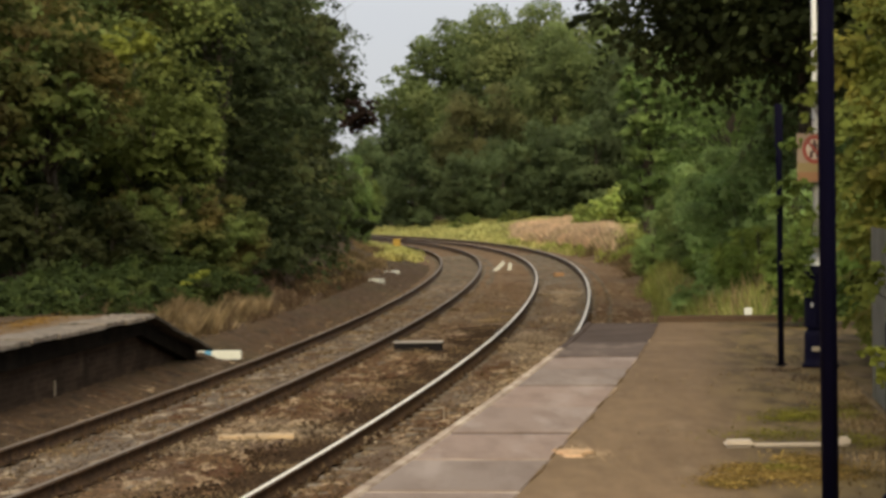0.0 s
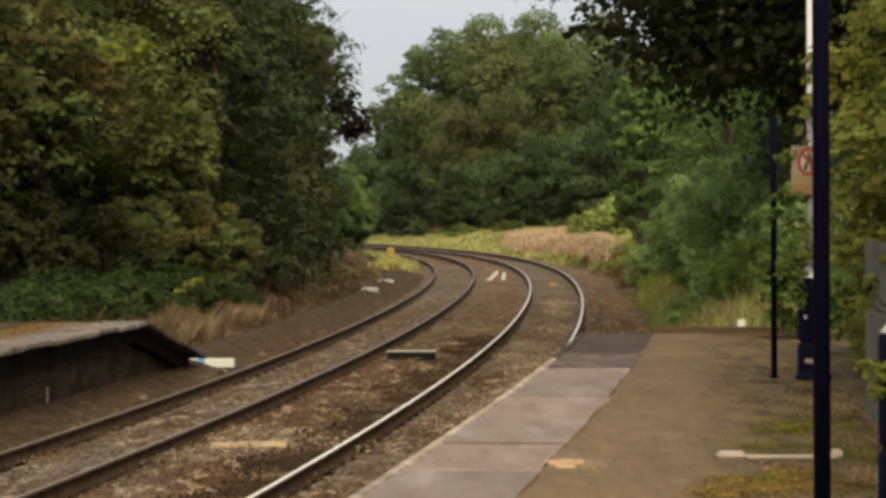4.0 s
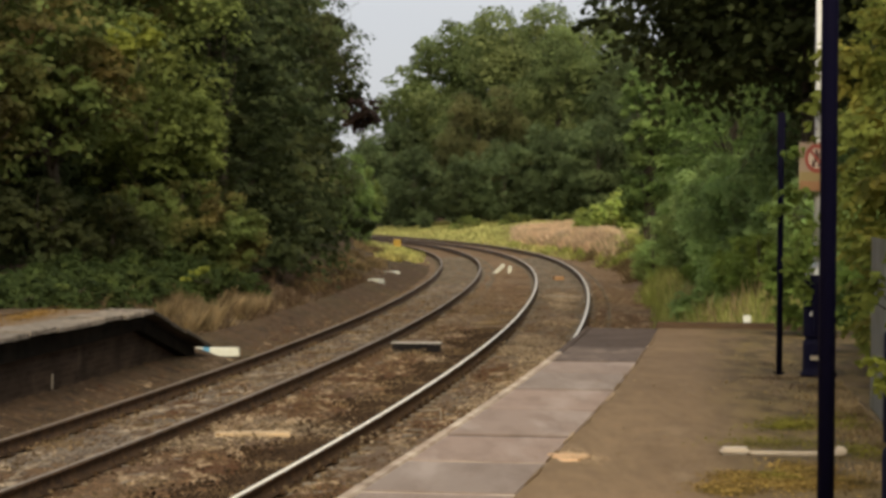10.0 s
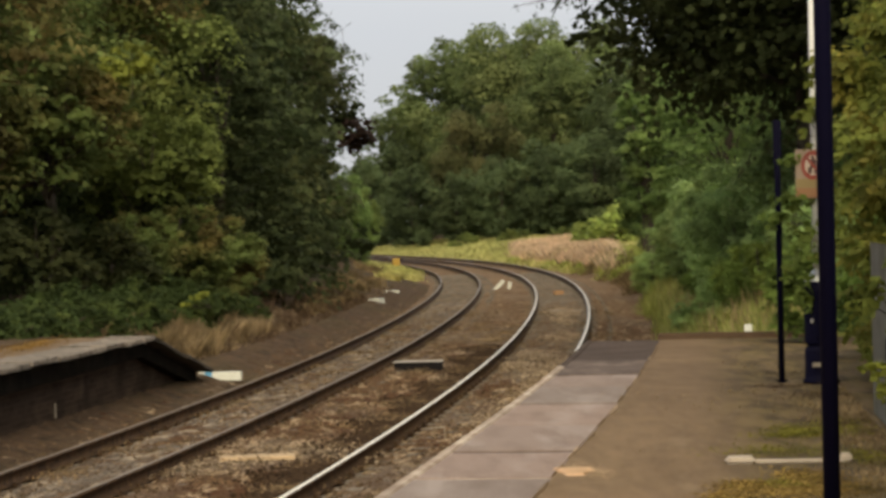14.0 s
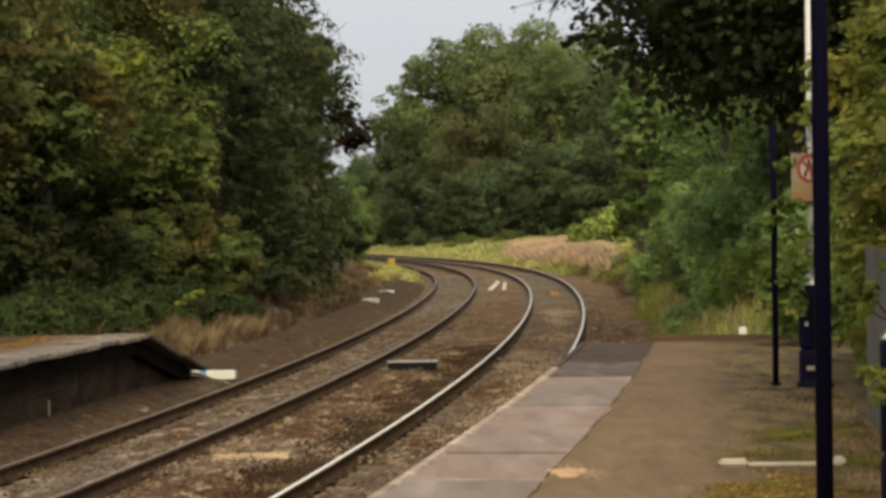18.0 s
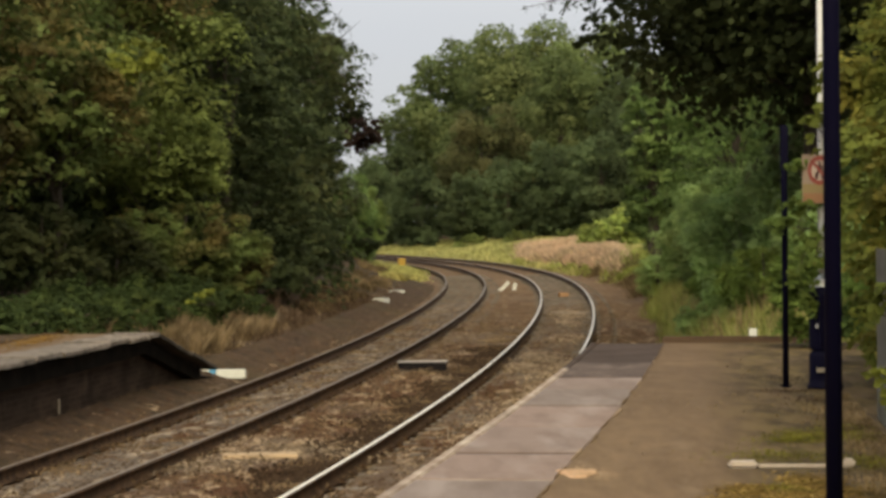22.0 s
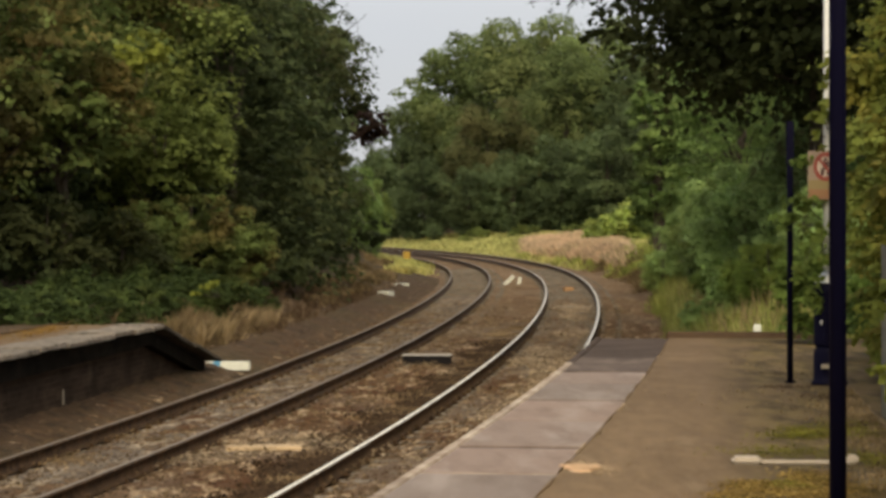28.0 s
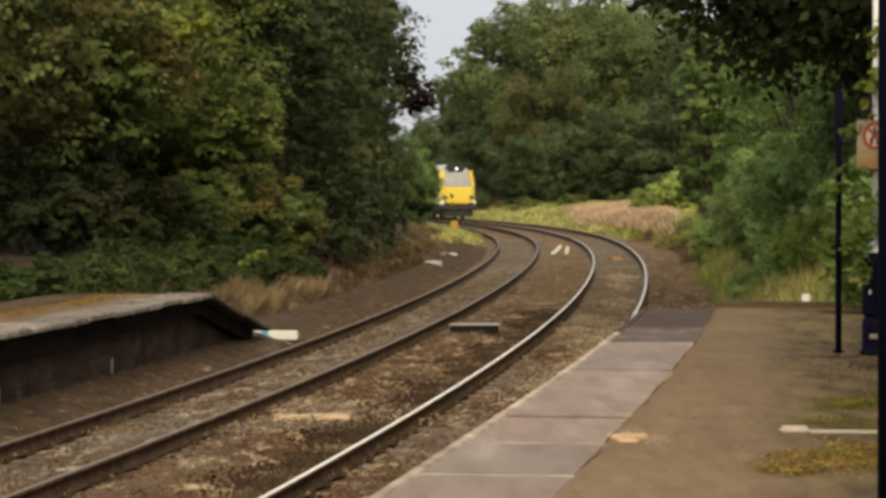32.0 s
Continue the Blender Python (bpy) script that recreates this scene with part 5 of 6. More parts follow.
    for i, (x, y, sc) in enumerate(((0.8, 182, 0.55), (1.9, 186, 0.8), (4.4, 183, 0.5), (5.1, 184, 0.75), (6.0, 186, 0.6), (8.8, 184, 0.7), (10.5, 186, 0.9))):
        plant("low", LOW, x, y, LEAF_OLIVE, "low bush at the foot of the far wood", "bush", "bush", sc, i * 53, group="far low bushes")
    # climbers along the fence
    for i, (x, y, sc, leaf) in enumerate(((4.05, 20.2, 1.0, LEAF_YELLOW), (4.15, 17.6, 1.05, LEAF_YELLOW), (4.3, 22.0, 0.95, LEAF_YELLOW), (3.75, 14.6, 1.0, LEAF_YELLOW))):
        plant("creeper", CREEPER, x, y, leaf, "yellowing climber over the platform fence", "climber", "climber", sc, i * 71, PLAT - 0.3, "climbers")
    for i, (x, y, sc) in enumerate(((4.75, 22.2, 0.75), (4.8, 23.6, 0.85))):
        plant("low", LOW, x, y, LEAF_GOLD, "low yellow-green bush behind the end of the fence", "bush", "bush", sc, i * 77, PLAT - 0.1, "bushes at the fence")
    for i, (x, y, sc) in enumerate(((4.6, 24.8, 0.62), (4.95, 27.0, 0.8), (4.6, 30.5, 0.55))):
        plant("shrub", SHRUB, x, y, LEAF_MID if i == 1 else LEAF_FRESH, "leafy green bush round the lamp column", "bush", "bush", sc, i * 91, PLAT - 0.05, "bushes at the fence")


build_woods()


def build_twigs():
    """Bare and thin-leaved branches that stick out of the crowns against the sky."""
    rng = np.random.default_rng(83)
    for name, root, tips, leaf, words, size in (
            ("twig_spray", (-4.9, 83.5, 7.2), ((-2.88, 83, 9.18), (-3.2, 83, 8.62), (-2.66, 83, 6.92), (-3.5, 83.2, 9.6), (-2.8, 83, 7.6), (-3.0, 82.8, 8.1)), LEAF_DARK, "dark ragged branch jutting from the wood against the sky", 0.13),
            ("twig_spray", (2.6, 41.3, 6.5), ((1.73, 41, 6.13), (1.49, 41, 6.02), (1.21, 41, 5.98), (1.17, 41, 6.16), (1.4, 41, 6.25), (1.9, 41, 5.95)), LEAF_OVERHANG_SHADE, "thin dark twigs hanging against the sky", 0.05)):
        ob = new(name)
        ob.location = root
        tagged(ob, words, "branch", "twigs")
        bm = bmesh.new()
        cl = []
        r = size * 0.22
        for p in tips:
            d = Vector(p) - Vector(root)
            limb(bm, (0, 0, 0), d, r, r * 0.25, 5)
            for f in (0.45, 0.65, 0.85):
                q = d * f
                e = q + Vector(rng.normal(0, 1, 3)) * d.length * 0.14
                limb(bm, q, e, r * 0.4, r * 0.15, 4)
                cl.append((tuple(e), (size * 1.6,) * 3))
            cl.append((tuple(d * 0.5), (size * 2.5,) * 3))
        part("twig", bm, BARK, ob)
        v, f = leaf_cloud(cl, 900 if size > 0.1 else 260, size, rng, 0.5, 0.6, 0.1)
        arrays("leaf_spray", v, f, leaf, ob)["kind"] = "stuff"


build_twigs()


def build_sprigs():
    """Leafy shoots that hang in front of the posts and the column."""
    rng = np.random.default_rng(61)
    for clumps, count, size, leaf, words in (
            ([((3.3, 23.25, 2.62), (0.26, 0.1, 0.13)), ((3.12, 23.3, 2.45), (0.2, 0.1, 0.1)), ((3.36, 23.2, 2.3), (0.16, 0.1, 0.14)), ((3.22, 23.2, 1.95), (0.1, 0.08, 0.1)), ((3.42, 23.15, 2.05), (0.16, 0.1, 0.2)), ((3.36, 23.2, 1.7), (0.14, 0.1, 0.18)), ((3.25, 23.2, 3.0), (0.12, 0.1, 0.08))], 420, 0.075, LEAF_FRESH, "leafy green shoots hanging round the posts"),
            ([((3.4, 23.1, 3.42), (0.12, 0.06, 0.07)), ((3.47, 23.1, 3.55), (0.1, 0.06, 0.06)), ((3.36, 23.1, 3.27), (0.05, 0.05, 0.05))], 60, 0.1, LEAF_YELLOW, "yellowing shoots across the white column"),
            ([((-4.93, 49.5, 1.08), (0.2, 0.1, 0.05)), ((-4.76, 49.5, 1.16), (0.12, 0.1, 0.05)), ((-5.15, 49.5, 0.95), (0.14, 0.1, 0.04))], 90, 0.1, LEAF_GOLD, "pale yellow-green frond over the brambles"),
            ([((2.86, 16.4, 2.0), (0.06, 0.05, 0.09)), ((2.83, 16.4, 1.9), (0.05, 0.05, 0.08))], 34, 0.085, LEAF_YELLOW, "yellow leaves hanging over the sheet fence"),
            ([((2.34, 12.85, 1.66), (0.12, 0.08, 0.08)), ((2.22, 12.85, 1.71), (0.08, 0.06, 0.05)), ((2.4, 12.82, 1.73), (0.1, 0.06, 0.05)), ((2.27, 12.85, 1.59), (0.07, 0.06, 0.05))], 150, 0.05, LEAF_GOLD, "yellow-green leafy shoot growing out past the fence")):
        root = new("leafy_shoot")
        c = clumps[0][0]
        root.location = c
        tagged(root, words, "shoot", "leafy shoots")
        cl = [((p[0] - c[0], p[1] - c[1], p[2] - c[2]), r) for p, r in clumps]
        v, f = leaf_cloud(cl, count, size, rng, 0.5, 0.6, 0.2, False)
        arrays("leaf_spray", v, f, leaf, root)["kind"] = "stuff"
        tw = bmesh.new()
        hub = (0.25, 0.3, -0.2)
        for p, _ in cl:
            limb(tw, hub, p, 0.008, 0.003, 5)
        part("twig", tw, BARK, root)


build_sprigs()


def blades(name, count, where, height, material, label, seed, width=0.02, bow=1.1):
    """Grass: narrow bent blades; where(rng, count) gives x, y, z arrays."""
    rng = np.random.default_rng(seed)
    x, y, z = where(rng, count)
    n = len(x)
    a = rng.uniform(0, 6.283, n)
    lean = rng.uniform(0.1, 1.0, n) * bow
    h = height * rng.uniform(0.45, 1.25, n)
    dx, dy = np.cos(a), np.sin(a)
    p = np.stack([x, y, z], 1)
    side = np.stack([-dy, dx, 0 * a], 1) * width
    tip = np.stack([dx * lean * h, dy * lean * h, h], 1)
    v = np.stack([p - side, p + side, p + tip * 0.55 + side * 0.7 + np.stack([0 * h, 0 * h, 0.08 * h], 1), p + tip], 1)
    return tagged(arrays(name, v.reshape(-1, 3), np.arange(4 * n).reshape(-1, 4), material), label, "grass", kind="stuff")


def area(s0, s1, l0, l1, clump=0.0, spread=1.0):
    def where(rng, n):
        s = rng.uniform(s0, s1, n)
        lat = rng.uniform(l0, l1, n)
        if clump:
            k = max(4, int((s1 - s0) * abs(l1 - l0) * clump))
            i = rng.integers(0, k, n)
            cs, cl = rng.uniform(s0, s1, k), rng.uniform(l0, l1, k)
            s, lat = cs[i] + rng.normal(0, 0.22 * spread, n), cl[i] + rng.normal(0, 0.14 * spread, n)
        x, y, h = along(s, 0)
        return x + lat * np.cos(h), y + lat * np.sin(h), np.where((lat > A_OFF - 0.5) & (lat < D_OFF + 0.5), -0.135, ground_height(s, lat) - 0.02)
    return where


def dry_meadow(rng, n):
    """A wedge of dry ground on the outside of the bend."""
    y = 100 + 72 * rng.random(n) ** 0.7
    x = y * rng.uniform(np.where(y < 130, 0.046, 0.03), 0.066, n) + rng.normal(0, 0.3, n)
    s, lat = off_line(x, y)
    ok = lat > D_OFF + 2.2
    x, y, s, lat = x[ok], y[ok], s[ok], lat[ok]
    return x, y, ground_height(s, lat) - 0.02


def build_grass():
    L, R = A_OFF, D_OFF
    blades("dry_grass", 3000, area(24.3, 40, L - 3.5, L - 2.1, 0.9), 0.2, GRASS_STRAW, "dry straw-coloured grass on the bank", 31, 0.016, 1.4)
    blades("straw_tufts", 4200, area(24.6, 37, L - 3.5, L - 2.1, 2.2, 0.45), 0.5, GRASS_STRAW, "pale dead grass tufts on the bank by the ramp", 44, 0.011, 0.75)
    blades("end_tufts", 11000, area(16.0, 56, R + 1.6, R + 4.6, 2.6, 0.7), 0.6, GRASS_YELLOW, "yellowing grass tufts behind the platform end", 45, 0.011, 0.45)
    blades("dead_stems", 2600, area(24, 60, L - 3.4, L - 1.6, 1.1, 0.8), 0.36, BROWN_KERB, "dark dead stems on the bank", 46, 0.009, 0.9)
    blades("bank_grass", 3500, area(46, 110, L - 3.8, L - 2.2, 0.3), 0.28, GRASS_TAN, "dry grass tufts along the far track", 32, 0.035)
    blades("verge_grass", 7000, area(86, 128, L - 2.6, L - 0.8, 1.2), 0.3, GRASS_YELLOW, "yellow-green grass on the inside of the bend", 33, 0.06)
    blades("platform_grass", 9000, area(-2, 24, L - 4.5, L - 2.4), 0.14, GRASS_GREEN, "short grass at the back of the far platform", 34)
    blades("meadow_grass", 32000, dry_meadow, 0.55, GRASS_PINK, "tall dry pinkish seeding grass outside the bend", 35, 0.045)
    blades("meadow_green", 32000, area(100, 185, R + 1.3, R + 17), 0.32, GRASS_YELLOW, "green grass between the track and the dry meadow", 36, 0.07)
    blades("rank_grass", 20000, area(16.2, 60, R + 1.6, R + 4.8, 2.6), 0.55, GRASS_GREEN, "rank green grass behind the platform end", 37, 0.014, 0.5)
    blades("bank_green", 12000, area(78, 128, R + 1.7, R + 6.0, 0.6), 0.34, GRASS_GREEN, "green grass on the bank outside the bend", 43, 0.045)
    blades("rank_dry_grass", 1300, area(16.3, 45, R + 2.0, R + 4.5, 1.0), 0.8, GRASS_TAN, "dry stalks behind the platform end", 38, 0.012, 0.35)
    blades("cess_grass", 5000, area(55, 112, R + 1.5, R + 3.2, 0.7), 0.35, GRASS_TAN, "dry grass on the edge of the cess", 42, 0.03)
    blades("track_weeds", 15000, area(2, 45, B_OFF + 0.2, C_OFF - 0.2, 1.6), 0.045, GRASS_DEBRIS, "dry weeds and straw between the tracks", 39, 0.008)
    blades("track_straw", 5000, area(2, 50, A_OFF + 0.2, B_OFF - 0.2, 0.9), 0.03, GRASS_DEBRIS, "straw and debris between the rails", 40, 0.008)


build_grass()


def fence_foot(rng, n):
    y = rng.uniform(13.2, 22.5, n)
    return 1.41 + 0.1 * y - np.abs(rng.normal(0, 0.2, n)) - 0.05, y, np.full(n, PLAT - 0.01)


blades("fence_weeds", 2600, fence_foot, 0.035, GRASS_TAN, "dead weeds along the foot of the platform fence", 41, 0.012)


def scatter(name, spots, size, material, label, seed, count):
    """Flat lying leaves or moss flakes in patches (x, y, rx, ry) on the platform."""
    rng = np.random.default_rng(seed)
    V = []
    for x, y, rx, ry in spots:
        q = rng.normal(0, 0.5, (count, 2)) * (rx, ry)
        a = rng.uniform(0, 6.283, count)
        L = size * rng.uniform(0.5, 1.3, count)
        c = np.stack([x + q[:, 0], y + q[:, 1], np.full(count, PLAT + 0.004) + rng.random(count) * 0.014], 1)
        t = np.stack([np.cos(a) * L, np.sin(a) * L, rng.normal(0, 0.25, count) * L], 1)
        b = np.stack([-np.sin(a) * L * 0.6, np.cos(a) * L * 0.6, rng.normal(0, 0.25, count) * L], 1)
        V.append(np.stack([c - t, c + b, c + t, c - b], 1))
    V = np.concatenate(V).reshape(-1, 3)
    return tagged(arrays(name, V, np.arange(len(V)).reshape(-1, 4), material), label, "litter", kind="stuff")


scatter("fallen_leaves", ((1.76, 14.6, 0.13, 0.25), (2.0, 14.3, 0.2, 0.35), (2.12, 15.0, 0.15, 0.5), (1.6, 14.0, 0.14, 0.3), (1.9, 14.2, 0.4, 0.5)), 0.011, LITTER, "yellow fallen leaves on the tarmac", 51, 800)
scatter("leaf_mould", ((1.76, 14.6, 0.2, 0.3), (2.0, 14.3, 0.28, 0.4), (2.2, 15.0, 0.2, 0.5), (1.6, 14.0, 0.2, 0.35), (2.3, 14.4, 0.25, 0.4)), 0.01, LEAF_MOULD, "ochre leaf mould trodden into the tarmac", 57, 1500)
scatter("moss", ((2.5, 17.9, 0.3, 0.3), (2.6, 18.3, 0.25, 0.5), (2.75, 16.2, 0.2, 0.6), (2.95, 18.5, 0.2, 0.9), (1.95, 14.6, 0.2, 0.3), (2.2, 16.7, 0.4, 0.5)), 0.009, MOSS, "yellow-green moss along the back of the platform", 52, 1300)
scatter("dead_leaves", ((2.2, 21.5, 0.6, 1.6), (2.9, 22.6, 0.5, 0.8), (2.0, 17.0, 1.2, 2.5), (3.3, 26, 0.5, 2.0)), 0.016, GRASS_TAN, "scattered dead leaves on the platform", 53, 60)
scatter("crumbled_mortar", ((0.82, 15.75, 0.12, 0.35), (0.91, 15.6, 0.12, 0.4)), 0.006, PALE_BOARD, "crumbled orange-brown mortar along the paving", 54, 500)
scatter("soil_crumbs", ((3.12, 22.9, 0.32, 0.3), (3.2, 21.6, 0.3, 0.5), (3.3, 24.5, 0.4, 0.8), (3.1, 15.5, 0.2, 3.0), (2.95, 19.0, 0.25, 2.4)), 0.01, BROWN_KERB, "dark soil and crumbs at the back of the platform", 55, 500)
scatter("orange_moss", ((-6.1, 31.5, 0.35, 2.0), (-5.7, 34.5, 0.3, 2.0), (-6.5, 29.0, 0.35, 2.5)), 0.014, ORANGE_MOSS, "orange-brown moss and leaves on the far platform", 56, 1800)


def build_repairs():
    """Irregular thin skims of mortar and filler on the platform."""
    rng = random.Random(71)
    e = D_OFF + 0.74 + 0.95
    spots = [(0.8, 15.75, 0, 0.12, 0.22, ORANGE_MORTAR, "orange-brown mortar patch beside the paving")]
    for i in range(14):
        x, y, h = along(13.5 - 1.2 * i, e + rng.uniform(-0.01, 0.02))
        spots.append((float(x), float(y), math.degrees(h), rng.uniform(0.006, 0.014), rng.uniform(0.2, 0.6), (TARMAC, TARMAC, TAN_MORTAR)[i % 3], "crumbling filler along the paving's edge"))
    for x, y, turn, rx, ry, mat, words in spots:
        bm = bmesh.new()
        n = 22
        f = [1 + 0.3 * math.sin(3 * 6.283 * i / n + rng.random()) + rng.uniform(-0.2, 0.2) for i in range(n)]
        low = [bm.verts.new((rx * f[i] * math.cos(6.2832 * i / n), ry * f[i] * math.sin(6.2832 * i / n), -0.006)) for i in range(n)]
        top = [bm.verts.new((v.co.x * 0.93, v.co.y * 0.93, 0.008)) for v in low]
        bm.faces.new(top)
        for i in range(n):
            bm.faces.new((low[i], low[(i + 1) % n], top[(i + 1) % n], top[i]))
        set_at("mortar_patch", bm, mat, x, y, PLAT, turn, words, "patch", "platform repairs")


build_repairs()


def build_debris():
    """Dead leaves and straw lying on the ballast."""
    rng = np.random.default_rng(58)
    n = 16000
    s = -4 + 60 * rng.random(n) ** 1.2
    k = 240
    cs, cv = rng.uniform(-4, 56, k), rng.uniform(A_OFF - 0.7, D_OFF + 0.6, k)
    i = rng.integers(0, k, n)
    near = rng.random(n) < 0.65
    s = np.where(near, cs[i] + rng.normal(0, 0.5, n), s)
    v = np.where(near, cv[i] + rng.normal(0, 0.16, n), rng.uniform(A_OFF - 0.8, D_OFF + 0.6, n))
    x, y, h = along(s, 0)
    mid = np.where(np.abs(v) < np.abs(v - C_OFF - GAUGE / 2), 0.0, C_OFF + GAUGE / 2)
    z = np.where(v < A_OFF - 0.5, -0.15 + np.clip(A_OFF - 0.5 - v, 0, 0.6) * 0.28, -0.118 + 0.034 * (v - mid))
    c = np.stack([x + v * np.cos(h), y + v * np.sin(h), z + 0.02 * rng.random(n)], 1)
    a = rng.uniform(0, 6.283, n)
    L = rng.uniform(0.01, 0.028, n)
    t = np.stack([np.cos(a) * L, np.sin(a) * L, rng.normal(0, 0.5, n) * L], 1)
    b = np.stack([-np.sin(a) * L * 0.5, np.cos(a) * L * 0.5, rng.normal(0, 0.5, n) * L], 1)
    V = np.stack([c - t, c + b, c + t, c - b], 1).reshape(-1, 3)
    tagged(arrays("dead_leaves_on_ballast", V, np.arange(4 * n).reshape(-1, 4), GRASS_DEBRIS), "tan dead leaves and straw on the ballast", "litter", kind="stuff")


build_debris()


def build_rubble():
    """Clods, broken stone and dead stems on the bank beyond the ramp."""
    rng = np.random.default_rng(91)
    n = 2600
    s, lat = rng.uniform(23.6, 78, n), A_OFF - 0.75 - 2.4 * rng.random(n) ** 1.2
    x, y, h = along(s, 0)
    c = np.stack([x + lat * np.cos(h), y + lat * np.sin(h), ground_height(s, lat)], 1)
    octa = np.array([(1, 0, 0), (0, 1, 0), (-1, 0, 0), (0, -1, 0), (0, 0, 0.7), (0, 0, -0.7)])
    tri = np.array([(0, 1, 4), (1, 2, 4), (2, 3, 4), (3, 0, 4), (1, 0, 5), (2, 1, 5), (3, 2, 5), (0, 3, 5)])
    shape = octa[None] * (0.025 + 0.09 * rng.random((n, 1, 1)) ** 3) * rng.uniform(0.6, 1.5, (n, 6, 1))
    tagged(arrays("rubble", (shape + c[:, None]).reshape(-1, 3), (tri[None] + 6 * np.arange(n)[:, None, None]).reshape(-1, 3), STONE),
           "dark clods and broken stone on the bank", "rubble", kind="stuff")


build_rubble()


def build_chippings():
    """Pale washed-out patches of chippings and dust on the bed."""
    rng = np.random.default_rng(59)
    V = []
    for x, y, rx, ry, n in ((3.3, 69.0, 0.4, 3.0, 1500), (3.0, 63.0, 0.25, 3.0, 700), (1.75, 47.5, 0.35, 2.2, 1200), (1.35, 44.5, 0.3, 1.8, 900), (0.0, 41.5, 0.5, 1.2, 200), (-2.1, 29.0, 0.8, 1.4, 800), (-1.2, 28.6, 0.5, 1.2, 420), (-2.7, 26.6, 0.5, 1.0, 260)):
        q = rng.normal(0, 0.5, (n, 2)) * (rx, ry)
        px, py = x + q[:, 0], y + q[:, 1]
        s, v = off_line(px, py)
        mid = np.where(np.abs(v) < np.abs(v - C_OFF - GAUGE / 2), 0.0, C_OFF + GAUGE / 2)
        z = np.where(v > D_OFF + 0.5, -0.15, np.where((v > B_OFF + 0.2) & (v < C_OFF - 0.2), -0.085 - 0.064 * (v - B_OFF - 0.2) / (SIX_FOOT - 0.4), -0.125 + 0.034 * (v - mid)))
        c = np.stack([px, py, z + 0.012 + 0.02 * rng.random(n)], 1)
        a, L = rng.uniform(0, 6.283, n), rng.uniform(0.015, 0.04, n)
        t = np.stack([np.cos(a) * L, np.sin(a) * L, rng.normal(0, 0.3, n) * L], 1)
        b = np.stack([-np.sin(a) * L * 0.7, np.cos(a) * L * 0.7, rng.normal(0, 0.3, n) * L], 1)
        V.append(np.stack([c - t, c + b, c + t, c - b], 1))
    V = np.concatenate(V).reshape(-1, 3)
    tagged(arrays("pale_chippings", V, np.arange(len(V)).reshape(-1, 4), CHIPPINGS), "pale dusty chippings lying on the ballast", "ballast", kind="stuff")


build_chippings()


# ---- the train ----
def loft(sections, bm=None, cap=True):
    bm = bm or bmesh.new()
    rings = [[bm.verts.new(p) for p in sec] for sec in sections]
    k = len(rings[0])
    for a, b in zip(rings, rings[1:]):
        for i in range(k):
            bm.faces.new((a[i], a[(i + 1) % k], b[(i + 1) % k], b[i]))
    if cap:
        bm.faces.new(rings[0][::-1])
        bm.faces.new(rings[-1])
    return bm


TRAIN_YELLOW = make_paint("train_yellow", (0.64, 0.46, 0.04), 0.35, (0.3, 0.2, 0.03), 0.15)
TRAIN_SILVER = make_paint("train_silver", (0.4, 0.4, 0.33), 0.35, (0.3, 0.3, 0.27), 0.2)
TRAIN_WHITE = make_paint("train_white", (0.72, 0.7, 0.62), 0.4, (0.4, 0.38, 0.3), 0.2)
TRAIN_BLACK = make_paint("train_black", (0.015, 0.015, 0.016), 0.5)
TRAIN_GREY = make_paint("train_underframe", (0.03, 0.027, 0.024), 0.8)
TRAIN_GLASS = make_paint("windscreen_glass", (0.24, 0.23, 0.25), 0.3, (0.2, 0.19, 0.2), 0.3)
TRAIN_GLASS.node_tree.nodes["Principled BSDF"].inputs["Specular IOR Level"].default_value = 0.4
LAMP = Mat("headlamp_glow", 0.4).m
LAMP.node_tree.nodes["Principled BSDF"].inputs["Emission Color"].default_value = (1.0, 0.95, 0.85, 1)
LAMP.node_tree.nodes["Principled BSDF"].inputs["Emission Strength"].default_value = 0.9


def body_ring(y, half, low, shoulder, top, inset=0.0):
    """Cross-section: straight sides, turned-in bottom, rounded roof."""
    pts = [(-half + 0.12 + inset, low), (half - 0.12 - inset, low), (half - inset, low + 0.18), (half - inset, shoulder)]
    for i in range(1, 8):
        a = math.pi * i / 8
        pts.append(((half - inset) * math.cos(a), shoulder + (top - shoulder) * math.sin(a) ** 0.8))
    pts += [(-half + inset, shoulder), (-half + inset, low + 0.18)]
    return [(x, y, z) for x, z in pts]


